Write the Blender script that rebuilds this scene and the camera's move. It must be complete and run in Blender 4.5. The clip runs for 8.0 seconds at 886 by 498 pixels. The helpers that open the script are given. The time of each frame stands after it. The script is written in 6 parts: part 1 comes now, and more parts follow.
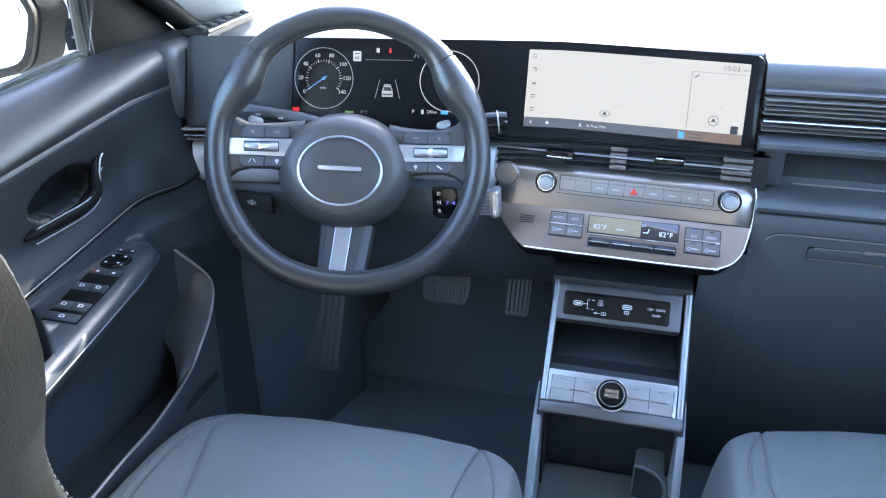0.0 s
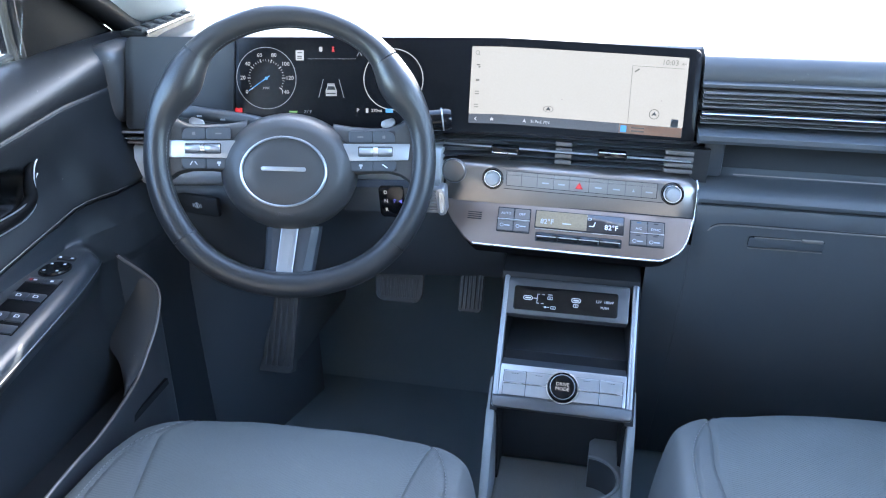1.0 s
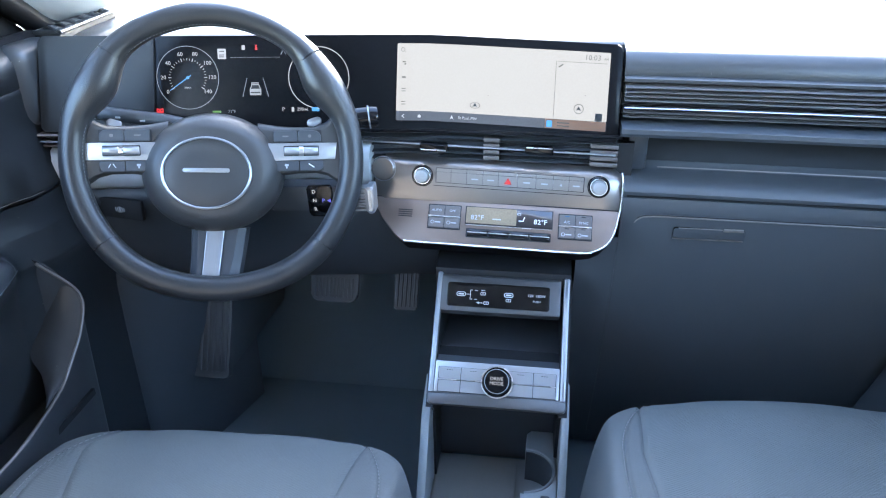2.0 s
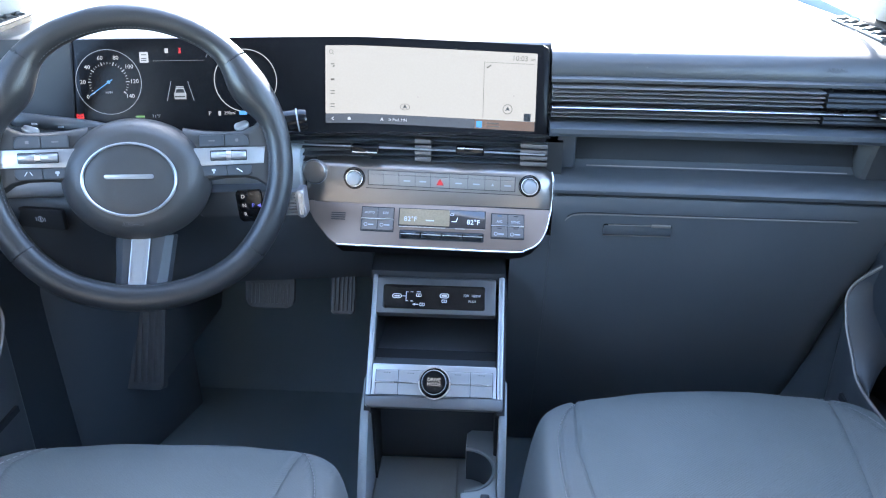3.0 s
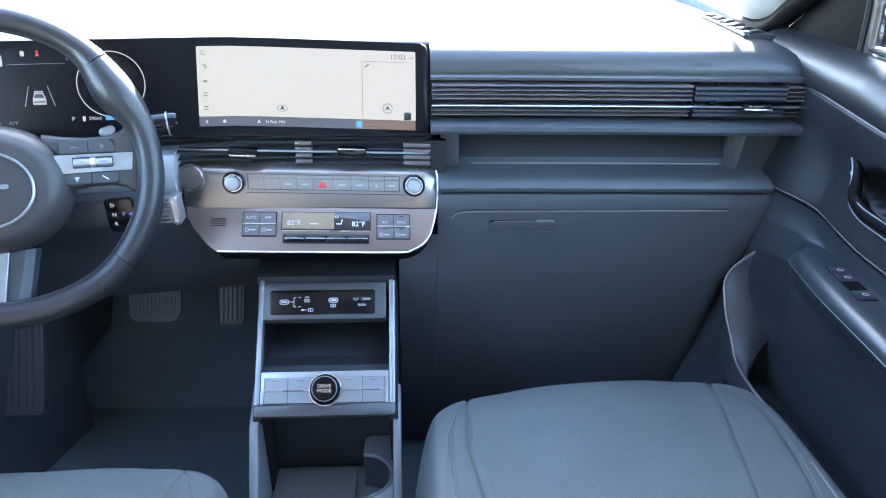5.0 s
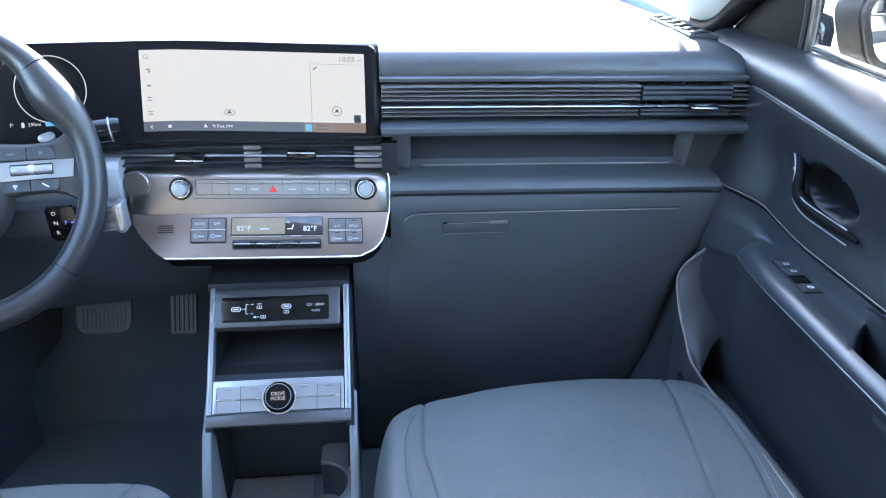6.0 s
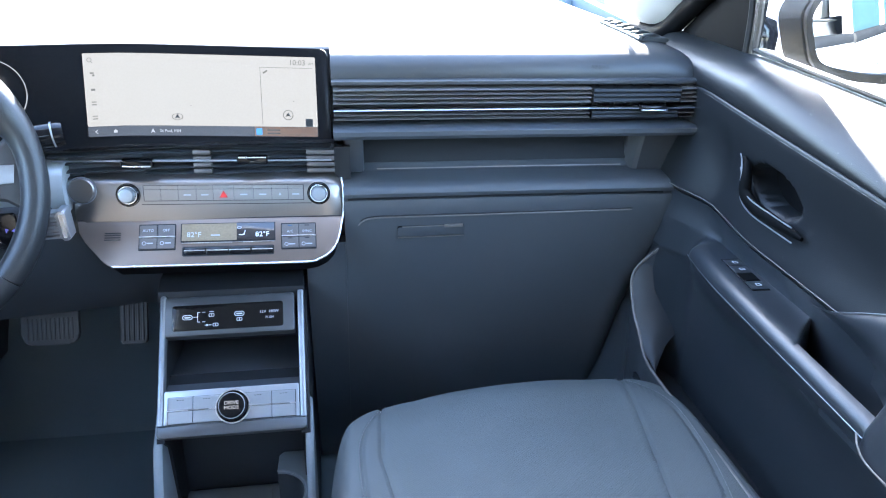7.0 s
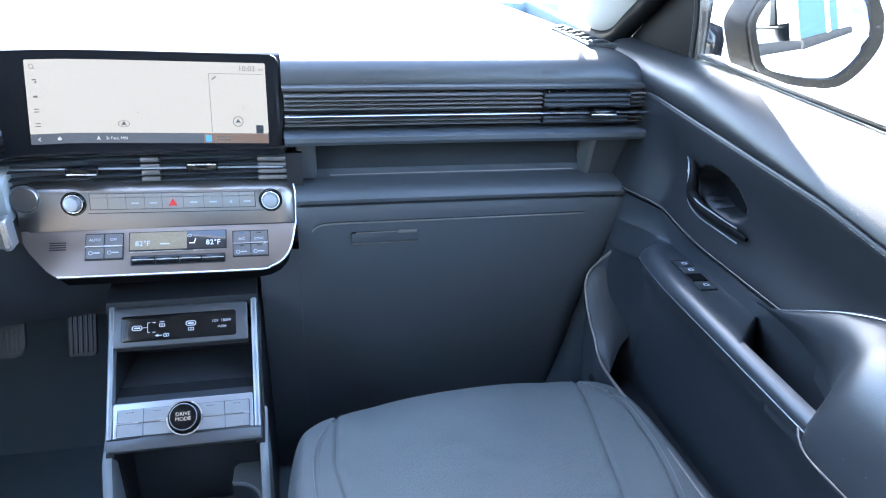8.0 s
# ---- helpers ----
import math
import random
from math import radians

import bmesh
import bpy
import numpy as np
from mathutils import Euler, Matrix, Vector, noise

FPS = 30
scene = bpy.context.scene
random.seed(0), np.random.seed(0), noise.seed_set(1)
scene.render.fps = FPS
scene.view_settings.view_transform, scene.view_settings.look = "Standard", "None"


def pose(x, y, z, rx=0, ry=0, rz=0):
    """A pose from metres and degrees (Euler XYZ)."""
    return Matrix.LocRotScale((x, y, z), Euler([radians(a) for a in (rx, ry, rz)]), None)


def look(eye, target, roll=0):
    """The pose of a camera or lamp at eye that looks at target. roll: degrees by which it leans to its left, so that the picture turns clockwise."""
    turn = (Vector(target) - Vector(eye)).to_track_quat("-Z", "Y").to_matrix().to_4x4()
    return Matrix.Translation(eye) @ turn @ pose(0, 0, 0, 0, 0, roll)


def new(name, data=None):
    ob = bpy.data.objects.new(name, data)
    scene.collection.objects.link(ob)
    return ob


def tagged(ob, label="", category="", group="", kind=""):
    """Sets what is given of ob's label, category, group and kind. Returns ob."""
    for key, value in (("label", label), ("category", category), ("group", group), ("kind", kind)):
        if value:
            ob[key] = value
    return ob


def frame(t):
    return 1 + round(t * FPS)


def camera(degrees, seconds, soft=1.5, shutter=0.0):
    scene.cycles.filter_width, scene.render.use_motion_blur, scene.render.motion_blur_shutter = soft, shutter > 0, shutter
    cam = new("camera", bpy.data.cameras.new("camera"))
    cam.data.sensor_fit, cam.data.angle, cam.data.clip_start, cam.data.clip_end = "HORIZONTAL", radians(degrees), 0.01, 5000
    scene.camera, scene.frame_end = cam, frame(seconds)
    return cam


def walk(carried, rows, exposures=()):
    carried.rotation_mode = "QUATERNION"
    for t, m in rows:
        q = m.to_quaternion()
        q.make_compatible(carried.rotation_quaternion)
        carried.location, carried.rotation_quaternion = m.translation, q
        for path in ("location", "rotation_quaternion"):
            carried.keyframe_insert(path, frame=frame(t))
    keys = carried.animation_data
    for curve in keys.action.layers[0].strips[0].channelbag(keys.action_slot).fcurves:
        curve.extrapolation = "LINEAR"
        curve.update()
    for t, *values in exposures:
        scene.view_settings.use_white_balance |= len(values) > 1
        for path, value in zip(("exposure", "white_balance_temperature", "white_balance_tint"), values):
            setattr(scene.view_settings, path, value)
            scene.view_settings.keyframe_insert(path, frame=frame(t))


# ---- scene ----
cam = camera(62.5, 8.0, soft=1.1)
EXPOSURE, KELVIN = 4.75, 6100.0
PATH = [
    (0, (-0.017, -0.878, 0.991), (-0.475, 0.854, 0.104), -0.4),
    (0.5, (-0.008, -0.873, 0.99), (-0.424, 0.869, 0.1), -0.5),
    (1, (0.007, -0.871, 0.992), (-0.36, 0.879, 0.096), -0.6),
    (1.5, (0.024, -0.866, 0.991), (-0.283, 0.893, 0.09), -0.5),
    (3, (0.057, -0.862, 0.989), (-0.041, 0.923, 0.093), 0.3),
    (3.5, (0.075, -0.859, 0.986), (0.029, 0.93, 0.094), 0.4),
    (4, (0.086, -0.859, 0.982), (0.096, 0.933, 0.095), 0.6),
    (4.5, (0.099, -0.857, 0.98), (0.16, 0.936, 0.096), 0.8),
    (6, (0.132, -0.854, 0.969), (0.327, 0.942, 0.109), 0.9),
    (6.5, (0.138, -0.854, 0.967), (0.385, 0.939, 0.115), 1.1),
    (7, (0.144, -0.854, 0.964), (0.439, 0.936, 0.122), 1.4),
    (7.5, (0.149, -0.853, 0.965), (0.494, 0.93, 0.128), 1.7),
    (8, (0.16, -0.858, 0.961), (0.548, 0.924, 0.141), 1.8),
]
walk(cam, [(t, look(eye, target, roll)) for t, eye, target, roll in PATH], [(0.0, EXPOSURE, KELVIN, 10.0), (8.0, EXPOSURE, KELVIN, 10.0)])

# ---- light ----
SUN_AZ, SUN_EL = -10.5, 30.0         # degrees left of straight ahead, and above the horizon
world = bpy.data.worlds.new("sky")
scene.world = world
world.use_nodes = True
wn = world.node_tree.nodes
sky = wn.new("ShaderNodeTexSky")
sky.sky_type, sky.sun_disc = "NISHITA", False
sky.sun_elevation, sky.sun_rotation = radians(SUN_EL), radians(-SUN_AZ)
sky.air_density, sky.dust_density = 1.0, 1.0
wn["Background"].inputs[1].default_value = 0.15
world.node_tree.links.new(sky.outputs[0], wn["Background"].inputs[0])
sun = new("sun", bpy.data.lights.new("sun", "SUN"))
sun.data.energy, sun.data.angle, sun.data.color = 3.3, radians(0.5), (1.0, 0.95, 0.88)
sun.matrix_world = look((-10 * math.sin(radians(SUN_AZ)), 10 * math.cos(radians(SUN_AZ)), 10 * math.tan(radians(SUN_EL))), (0, 0, 0))


# ---- materials ----
def mat(name, color, rough=0.5, metal=0.0, grain=400.0, bump=0.1, var=0.12, stain=6.0, spec=0.5, coat=0.0, emit=None, power=0.0):
    """A surface with fine grain, a second larger variation, and relief."""
    m = bpy.data.materials.new(name)
    m.use_nodes = True
    nt = m.node_tree
    n, l = nt.nodes, nt.links
    p = n["Principled BSDF"]
    p.inputs["Metallic"].default_value = metal
    p.inputs["Specular IOR Level"].default_value = spec
    p.inputs["Coat Weight"].default_value = coat
    p.inputs["Coat Roughness"].default_value = 0.08
    tc = n.new("ShaderNodeTexCoord")
    fine, wide = n.new("ShaderNodeTexNoise"), n.new("ShaderNodeTexNoise")
    fine.inputs["Scale"].default_value, wide.inputs["Scale"].default_value = grain, stain
    fine.inputs["Detail"].default_value, wide.inputs["Detail"].default_value = 2.0, 4.0
    for t in (fine, wide):
        l.new(tc.outputs["Object"], t.inputs["Vector"])
    add = n.new("ShaderNodeMath")
    add.operation = "ADD"
    l.new(fine.outputs["Fac"], add.inputs[0])
    l.new(wide.outputs["Fac"], add.inputs[1])
    ramp = n.new("ShaderNodeMapRange")
    ramp.inputs["From Min"].default_value, ramp.inputs["From Max"].default_value = 0.6, 1.4
    ramp.inputs["To Min"].default_value, ramp.inputs["To Max"].default_value = 1 - var, 1 + var
    l.new(add.outputs[0], ramp.inputs["Value"])
    mul = n.new("ShaderNodeVectorMath")
    mul.operation = "SCALE"
    mul.inputs[0].default_value = color
    l.new(ramp.outputs[0], mul.inputs["Scale"])
    l.new(mul.outputs[0], p.inputs["Base Color"])
    rr = n.new("ShaderNodeMapRange")
    rr.inputs["To Min"].default_value, rr.inputs["To Max"].default_value = max(0.02, rough * 0.85), min(1.0, rough * 1.15)
    l.new(wide.outputs["Fac"], rr.inputs["Value"])
    l.new(rr.outputs[0], p.inputs["Roughness"])
    if bump:
        b = n.new("ShaderNodeBump")
        b.inputs["Strength"].default_value, b.inputs["Distance"].default_value = bump, 0.0006
        l.new(fine.outputs["Fac"], b.inputs["Height"])
        l.new(b.outputs[0], p.inputs["Normal"])
    if emit:
        p.inputs["Emission Color"].default_value = (*emit, 1)
        p.inputs["Emission Strength"].default_value = power
    return m


def glass_mat(name, tint=(0.97, 0.98, 0.98)):
    m = bpy.data.materials.new(name)
    m.use_nodes = True
    n, l = m.node_tree.nodes, m.node_tree.links
    n.remove(n["Principled BSDF"])
    clear, gloss, mix = n.new("ShaderNodeBsdfTransparent"), n.new("ShaderNodeBsdfGlossy"), n.new("ShaderNodeMixShader")
    clear.inputs[0].default_value = (*tint, 1)
    gloss.inputs["Roughness"].default_value = 0.01
    lw, po, ad = n.new("ShaderNodeLayerWeight"), n.new("ShaderNodeMath"), n.new("ShaderNodeMath")
    lw.inputs[0].default_value = 0.5
    po.operation, ad.operation, ad.use_clamp = "POWER", "ADD", True
    po.inputs[1].default_value, ad.inputs[1].default_value = 5.0, 0.04
    l.new(lw.outputs["Facing"], po.inputs[0])
    l.new(po.outputs[0], ad.inputs[0])
    l.new(ad.outputs[0], mix.inputs[0])
    l.new(clear.outputs[0], mix.inputs[1])
    l.new(gloss.outputs[0], mix.inputs[2])
    l.new(mix.outputs[0], n["Material Output"].inputs[0])
    return m


SOFT = mat("soft_dash_plastic", (0.040, 0.041, 0.044), 0.38, grain=900, bump=0.25, spec=0.4)
HARD = mat("hard_black_plastic", (0.050, 0.054, 0.060), 0.36, grain=1200, bump=0.2, spec=0.36)
# HARD's plastic again, lighter to stand in for haze over the lower dash
GLOVE = mat("lightened_glove_box_plastic", (0.070, 0.075, 0.081), 0.42, grain=1200, bump=0.25, spec=0.4)
KICK = mat("smooth_footwell_plastic", (0.058, 0.066, 0.076), 0.30, grain=1200, bump=0.15, spec=0.5)
GLOSS = mat("piano_black", (0.006, 0.006, 0.007), 0.10, grain=300, bump=0.0, spec=0.35)
SCREEN = mat("dark_screen_glass", (0.007, 0.007, 0.008), 0.20, grain=300, bump=0.0, spec=0.12)
SILVER = mat("satin_silver_paint", (0.36, 0.37, 0.39), 0.32, metal=0.75, grain=1500, bump=0.05)
BRONZE = mat("satin_grey_trim", (0.20, 0.150, 0.122), 0.36, metal=0.6, grain=1500, bump=0.05)
CHROME = mat("chrome", (0.8, 0.8, 0.82), 0.27, metal=1.0, bump=0.0, var=0.03)
LEDGE = mat("soft_door_ledge", (0.0105, 0.0115, 0.013), 0.42, grain=1000, bump=0.3, spec=0.34)
DOORMID = mat("leather_grained_door_trim", (0.0115, 0.013, 0.015), 0.42, grain=800, bump=0.3, spec=0.32)
DOOR = mat("dark_door_plastic", (0.025, 0.0285, 0.033), 0.32, grain=1000, bump=0.2, spec=0.46)
PANEL = mat("matte_dark_panel_plastic", (0.020, 0.0205, 0.022), 0.5, grain=1000, bump=0.2, spec=0.3)
CONSOLE = mat("dark_grey_satin_trim", (0.105, 0.105, 0.108), 0.38, metal=0.4, grain=1500, bump=0.05)
BACKREST = mat("dark_tan_leatherette", (0.018, 0.0165, 0.014), 0.5, grain=900, bump=0.4, spec=0.3)
BAND = mat("satin_warm_grey_metal", (0.27, 0.245, 0.23), 0.30, metal=0.85, grain=1500, bump=0.05)
LOUVRE = mat("dark_brown_grey_plastic", (0.108, 0.100, 0.096), 0.40, grain=1200, bump=0.15)
PEDAL = mat("blue_grey_pedal_rubber", (0.066, 0.072, 0.080), 0.5, grain=500, bump=0.3)
FAINT = mat("faint_grey_print", (0.40, 0.41, 0.43), 0.5, bump=0.0)
GREYBAND = mat("satin_grey_band_paint", (0.52, 0.525, 0.53), 0.38, metal=0.3, grain=1500, bump=0.05)
HUB = mat("smooth_airbag_cover", (0.042, 0.040, 0.039), 0.42, grain=900, bump=0.2, spec=0.4)
CBTN = mat("dark_climate_button", (0.13, 0.113, 0.104), 0.4, metal=0.3, grain=1500, bump=0.05)
GREYP = mat("mid_grey_plastic", (0.26, 0.275, 0.28), 0.5, grain=900, bump=0.2)
LEATHER = mat("wheel_leather", (0.021, 0.0208, 0.0215), 0.35, grain=700, bump=0.4, spec=0.5)
FABRIC = mat("grey_seat_cloth", (0.116, 0.123, 0.121), 0.85, grain=1400, bump=0.6, spec=0.2)
BOLSTER = mat("grey_seat_side_cloth", (0.103, 0.108, 0.107), 0.8, grain=1800, bump=0.5, spec=0.25)
# lens haze is put into the colour: raised and blued, as in HARD, DOOR
CARPET = mat("haze_blue_carpet", (0.145, 0.185, 0.21), 0.95, grain=900, bump=1.0, spec=0.1)
RUBBER = mat("black_rubber", (0.012, 0.012, 0.013), 0.6, grain=500, bump=0.2, spec=0.15)
MATTE = mat("matte_black_plastic", (0.006, 0.006, 0.0065), 0.55, grain=700, bump=0.2, spec=0.04)
TAN = mat("tan_rubber_lip", (0.035, 0.030, 0.024), 0.7, grain=500, bump=0.2, spec=0.2)
LINER = mat("light_grey_headliner", (0.5, 0.5, 0.49), 0.9, grain=900, bump=0.4, spec=0.1)
WHITE = mat("white_car_paint", (0.8, 0.8, 0.8), 0.25, coat=0.6, bump=0.0, var=0.02)
ASPHALT = mat("pale_concrete_lot", (0.3, 0.3, 0.3), 0.9, grain=40, bump=0.6, stain=0.6, var=0.25)
GLASS = glass_mat("clear_glass")
LIT = 2.0 ** -EXPOSURE
MAP = mat("lit_map_screen", (0.02, 0.02, 0.02), 0.15, bump=0.0, emit=(1.0, 0.955, 0.88), power=0.78 * LIT)
STATUS = mat("lit_status_bar", (0.02, 0.02, 0.02), 0.15, bump=0.0, emit=(0.3, 0.34, 0.42), power=0.42 * LIT)
MAPLINE = mat("map_grey_mark", (0.02, 0.02, 0.02), 0.2, bump=0.0, emit=(0.5, 0.45, 0.4), power=0.4 * LIT)
MAPDARK = mat("map_dark_mark", (0.03, 0.03, 0.03), 0.2, bump=0.0)
GLOWW = mat("lit_white_mark", (0.1, 0.1, 0.1), 0.3, bump=0.0, emit=(1.0, 0.95, 0.9), power=0.60 * LIT)
GLOWS = mat("lit_silver_mark", (0.1, 0.1, 0.1), 0.3, bump=0.0, emit=(1.0, 0.96, 0.9), power=0.38 * LIT)
GLOWG = mat("lit_grey_mark", (0.1, 0.1, 0.1), 0.3, bump=0.0, emit=(0.8, 0.8, 0.85), power=0.25 * LIT)
GLOWR = mat("lit_red_mark", (0.1, 0.01, 0.01), 0.3, bump=0.0, emit=(1.0, 0.03, 0.03), power=0.8 * LIT)
GLOWB = mat("lit_blue_mark", (0.01, 0.05, 0.1), 0.3, bump=0.0, emit=(0.15, 0.5, 1.0), power=0.9 * LIT)
GLOWV = mat("lit_violet_mark", (0.03, 0.03, 0.1), 0.3, bump=0.0, emit=(0.22, 0.22, 1.0), power=0.8 * LIT)
GLOWGR = mat("lit_green_mark", (0.02, 0.06, 0.01), 0.3, bump=0.0, emit=(0.35, 0.7, 0.1), power=0.4 * LIT)
GLOWO = mat("lit_flare_mark", (0.08, 0.03, 0.01), 0.3, bump=0.0, emit=(0.50, 0.44, 0.45), power=0.24 * LIT)
# amber holds the sun's reflection on the climate display
LCD = mat("sun_amber_lcd", (0.24, 0.18, 0.115), 0.2, bump=0.0, coat=0.5, stain=20, var=0.2)
LCDDARK = mat("dark_lcd", (0.03, 0.025, 0.025), 0.12, bump=0.0, coat=0.5)
INK = mat("white_print", (0.75, 0.75, 0.78), 0.5, bump=0.0)
BTN = mat("grey_button", (0.20, 0.175, 0.16), 0.4, metal=0.35, grain=1500, bump=0.05)
SBTN = mat("silver_button", (0.34, 0.35, 0.36), 0.36, metal=0.6, grain=1500, bump=0.05)
DARK = mat("dark_gap", (0.008, 0.008, 0.009), 0.6, bump=0.0)
MIRROR = mat("mirror_glass", (0.9, 0.92, 0.94), 0.0, metal=1.0, bump=0.0, var=0.0)
MIRROR.node_tree.nodes["Principled BSDF"].inputs["Roughness"].default_value = 0.0
for q in list(MIRROR.node_tree.links):
    if q.to_socket.name == "Roughness":
        MIRROR.node_tree.links.remove(q)
BLUE = mat("blue_car_paint", (0.02, 0.06, 0.42), 0.25, coat=0.6, bump=0.0, var=0.03)
# diffuse blue paints the sky's reflection; the glass itself reflects nothing
WINDOW = mat("sky_coloured_window_glass", (0.030, 0.056, 0.064), 0.4, bump=0.0, spec=0.0)
# dark grey without specular replaces the sky's reflection on the moulding
BELT = mat("plain_black_moulding", (0.020, 0.021, 0.022), 0.8, grain=300, bump=0.1, spec=0.0)
BLACKGLASS = mat("tinted_glass", (0.01, 0.012, 0.014), 0.05, bump=0.0)
DUSTY = mat("dusty_black_plastic", (0.020, 0.0168, 0.0125), 0.65, grain=260, bump=0.5, var=0.45, stain=30, spec=0.08)
THREAD = mat("grey_thread", (0.16, 0.16, 0.16), 0.8, bump=0.0)

def weave(m, scale, strength):
    """Adds the diagonal rows of a woven cloth to a material's relief."""
    n, l = m.node_tree.nodes, m.node_tree.links
    p = n["Principled BSDF"]
    tc, mp, wv, bp = n.new("ShaderNodeTexCoord"), n.new("ShaderNodeMapping"), n.new("ShaderNodeTexWave"), n.new("ShaderNodeBump")
    mp.inputs["Rotation"].default_value = (0, 0, radians(55))
    wv.inputs["Scale"].default_value, wv.inputs["Distortion"].default_value, wv.inputs["Detail Scale"].default_value = scale, 1.5, 3.0
    bp.inputs["Strength"].default_value, bp.inputs["Distance"].default_value = strength, 0.0008
    l.new(tc.outputs["Object"], mp.inputs["Vector"])
    l.new(mp.outputs[0], wv.inputs["Vector"])
    l.new(wv.outputs["Fac"], bp.inputs["Height"])
    old = p.inputs["Normal"].links[0].from_socket
    l.new(old, bp.inputs["Normal"])
    l.new(bp.outputs[0], p.inputs["Normal"])


weave(FABRIC, 120.0, 0.4)
weave(BOLSTER, 120.0, 0.25)


# ---- mesh helpers ----
def V(*a):
    return Vector(a)


def part(name, bm, material, parent=None, label="", smooth=40):
    """One bmesh as one mesh object, under a thing or a part."""
    bmesh.ops.recalc_face_normals(bm, faces=bm.faces)
    lim = math.cos(radians(smooth))
    for f in bm.faces:
        f.smooth = True
    for e in bm.edges:
        if len(e.link_faces) == 2 and e.link_faces[0].normal.dot(e.link_faces[1].normal) < lim:
            e.smooth = False
    me = bpy.data.meshes.new(name)
    bm.to_mesh(me)
    bm.free()
    me.materials.append(material)
    ob = new(name, me)
    if parent:
        ob.parent = parent
    if label:
        ob["label"] = label
    return ob


def thing(name, label, category, group="", kind=""):
    return tagged(new(name), label, category, group, kind)


def xf(bm, m):
    bmesh.ops.transform(bm, matrix=m, verts=bm.verts)
    return bm


def join(*bms):
    out = bmesh.new()
    for b in bms:
        me = bpy.data.meshes.new("tmp")
        b.to_mesh(me)
        out.from_mesh(me)
        bpy.data.meshes.remove(me)
        b.free()
    return out


def rbox(sx, sy, sz, r=0.002, m=None, seg=2):
    bm = bmesh.new()
    bmesh.ops.create_cube(bm, size=1, matrix=Matrix.Diagonal((sx, sy, sz, 1)))
    if r:
        bmesh.ops.bevel(bm, geom=bm.edges[:], offset=r, segments=seg, profile=0.5, affect="EDGES")
    return xf(bm, m) if m else bm


def lathe(profile, seg=40, m=None, caps=True):
    """Turns (radius, height) pairs about z."""
    bm = bmesh.new()
    rings = [[bm.verts.new((r * math.cos(a), r * math.sin(a), z)) for a in (2 * math.pi * k / seg for k in range(seg))] for r, z in profile]
    for a, b in zip(rings, rings[1:]):
        for k in range(seg):
            bm.faces.new((a[k], a[(k + 1) % seg], b[(k + 1) % seg], b[k]))
    for ring, (r, z) in ((rings[0], profile[0]), (rings[-1], profile[-1])):
        if r > 1e-5 and caps:
            bm.faces.new(ring)
    bmesh.ops.remove_doubles(bm, verts=bm.verts, dist=1e-6)
    return xf(bm, m) if m else bm


def rrect(w, h, r, n=6, cx=0.0, cy=0.0):
    """Outline of a rounded rectangle; r one radius or four (from lower left, counter-clockwise)."""
    rs = r if isinstance(r, (tuple, list)) else (r,) * 4
    out = []
    for k, (sx, sy) in enumerate(((-1, -1), (1, -1), (1, 1), (-1, 1))):
        q = rs[k]
        ox, oy = cx + sx * (w / 2 - q), cy + sy * (h / 2 - q)
        for j in range(n + 1):
            a = math.pi * (1 + k * 0.5) + math.pi / 2 * j / n
            out.append((ox + q * math.cos(a), oy + q * math.sin(a)))
    return out


def prism(outline, z0, z1, bevel=0.0, m=None, hole=None):
    """A plate: outline in x, y from z0 up to z1, its upper edge rounded; hole: a second outline with the same count."""
    bm = bmesh.new()
    lo = [bm.verts.new((x, y, z0)) for x, y in outline]
    hi = [bm.verts.new((x, y, z1)) for x, y in outline]
    n = len(outline)
    for k in range(n):
        bm.faces.new((lo[k], lo[(k + 1) % n], hi[(k + 1) % n], hi[k]))
    rim = [bm.edges.get((hi[k], hi[(k + 1) % n])) for k in range(n)]
    if hole:
        hl = [bm.verts.new((x, y, z0)) for x, y in hole]
        hh = [bm.verts.new((x, y, z1)) for x, y in hole]
        for k in range(n):
            j = (k + 1) % n
            bm.faces.new((hl[k], hh[k], hh[j], hl[j]))
            bm.faces.new((hi[k], hi[j], hh[j], hh[k]))
            bm.faces.new((lo[k], hl[k], hl[j], lo[j]))
    else:
        bm.faces.new(lo[::-1])
        bm.faces.new(hi)
    if bevel:
        bmesh.ops.bevel(bm, geom=rim, offset=bevel, segments=2, profile=0.5, affect="EDGES")
    return xf(bm, m) if m else bm


def loft(rings, closed=True, caps=True):
    """A skin over rows of points; closed: each row is a loop."""
    bm = bmesh.new()
    rows = [[bm.verts.new(p) for p in r] for r in rings]
    n = len(rows[0])
    for a, b in zip(rows, rows[1:]):
        for k in range(n if closed else n - 1):
            bm.faces.new((a[k], a[(k + 1) % n], b[(k + 1) % n], b[k]))
    if caps and closed:
        bm.faces.new(rows[0][::-1])
        bm.faces.new(rows[-1])
    return bm


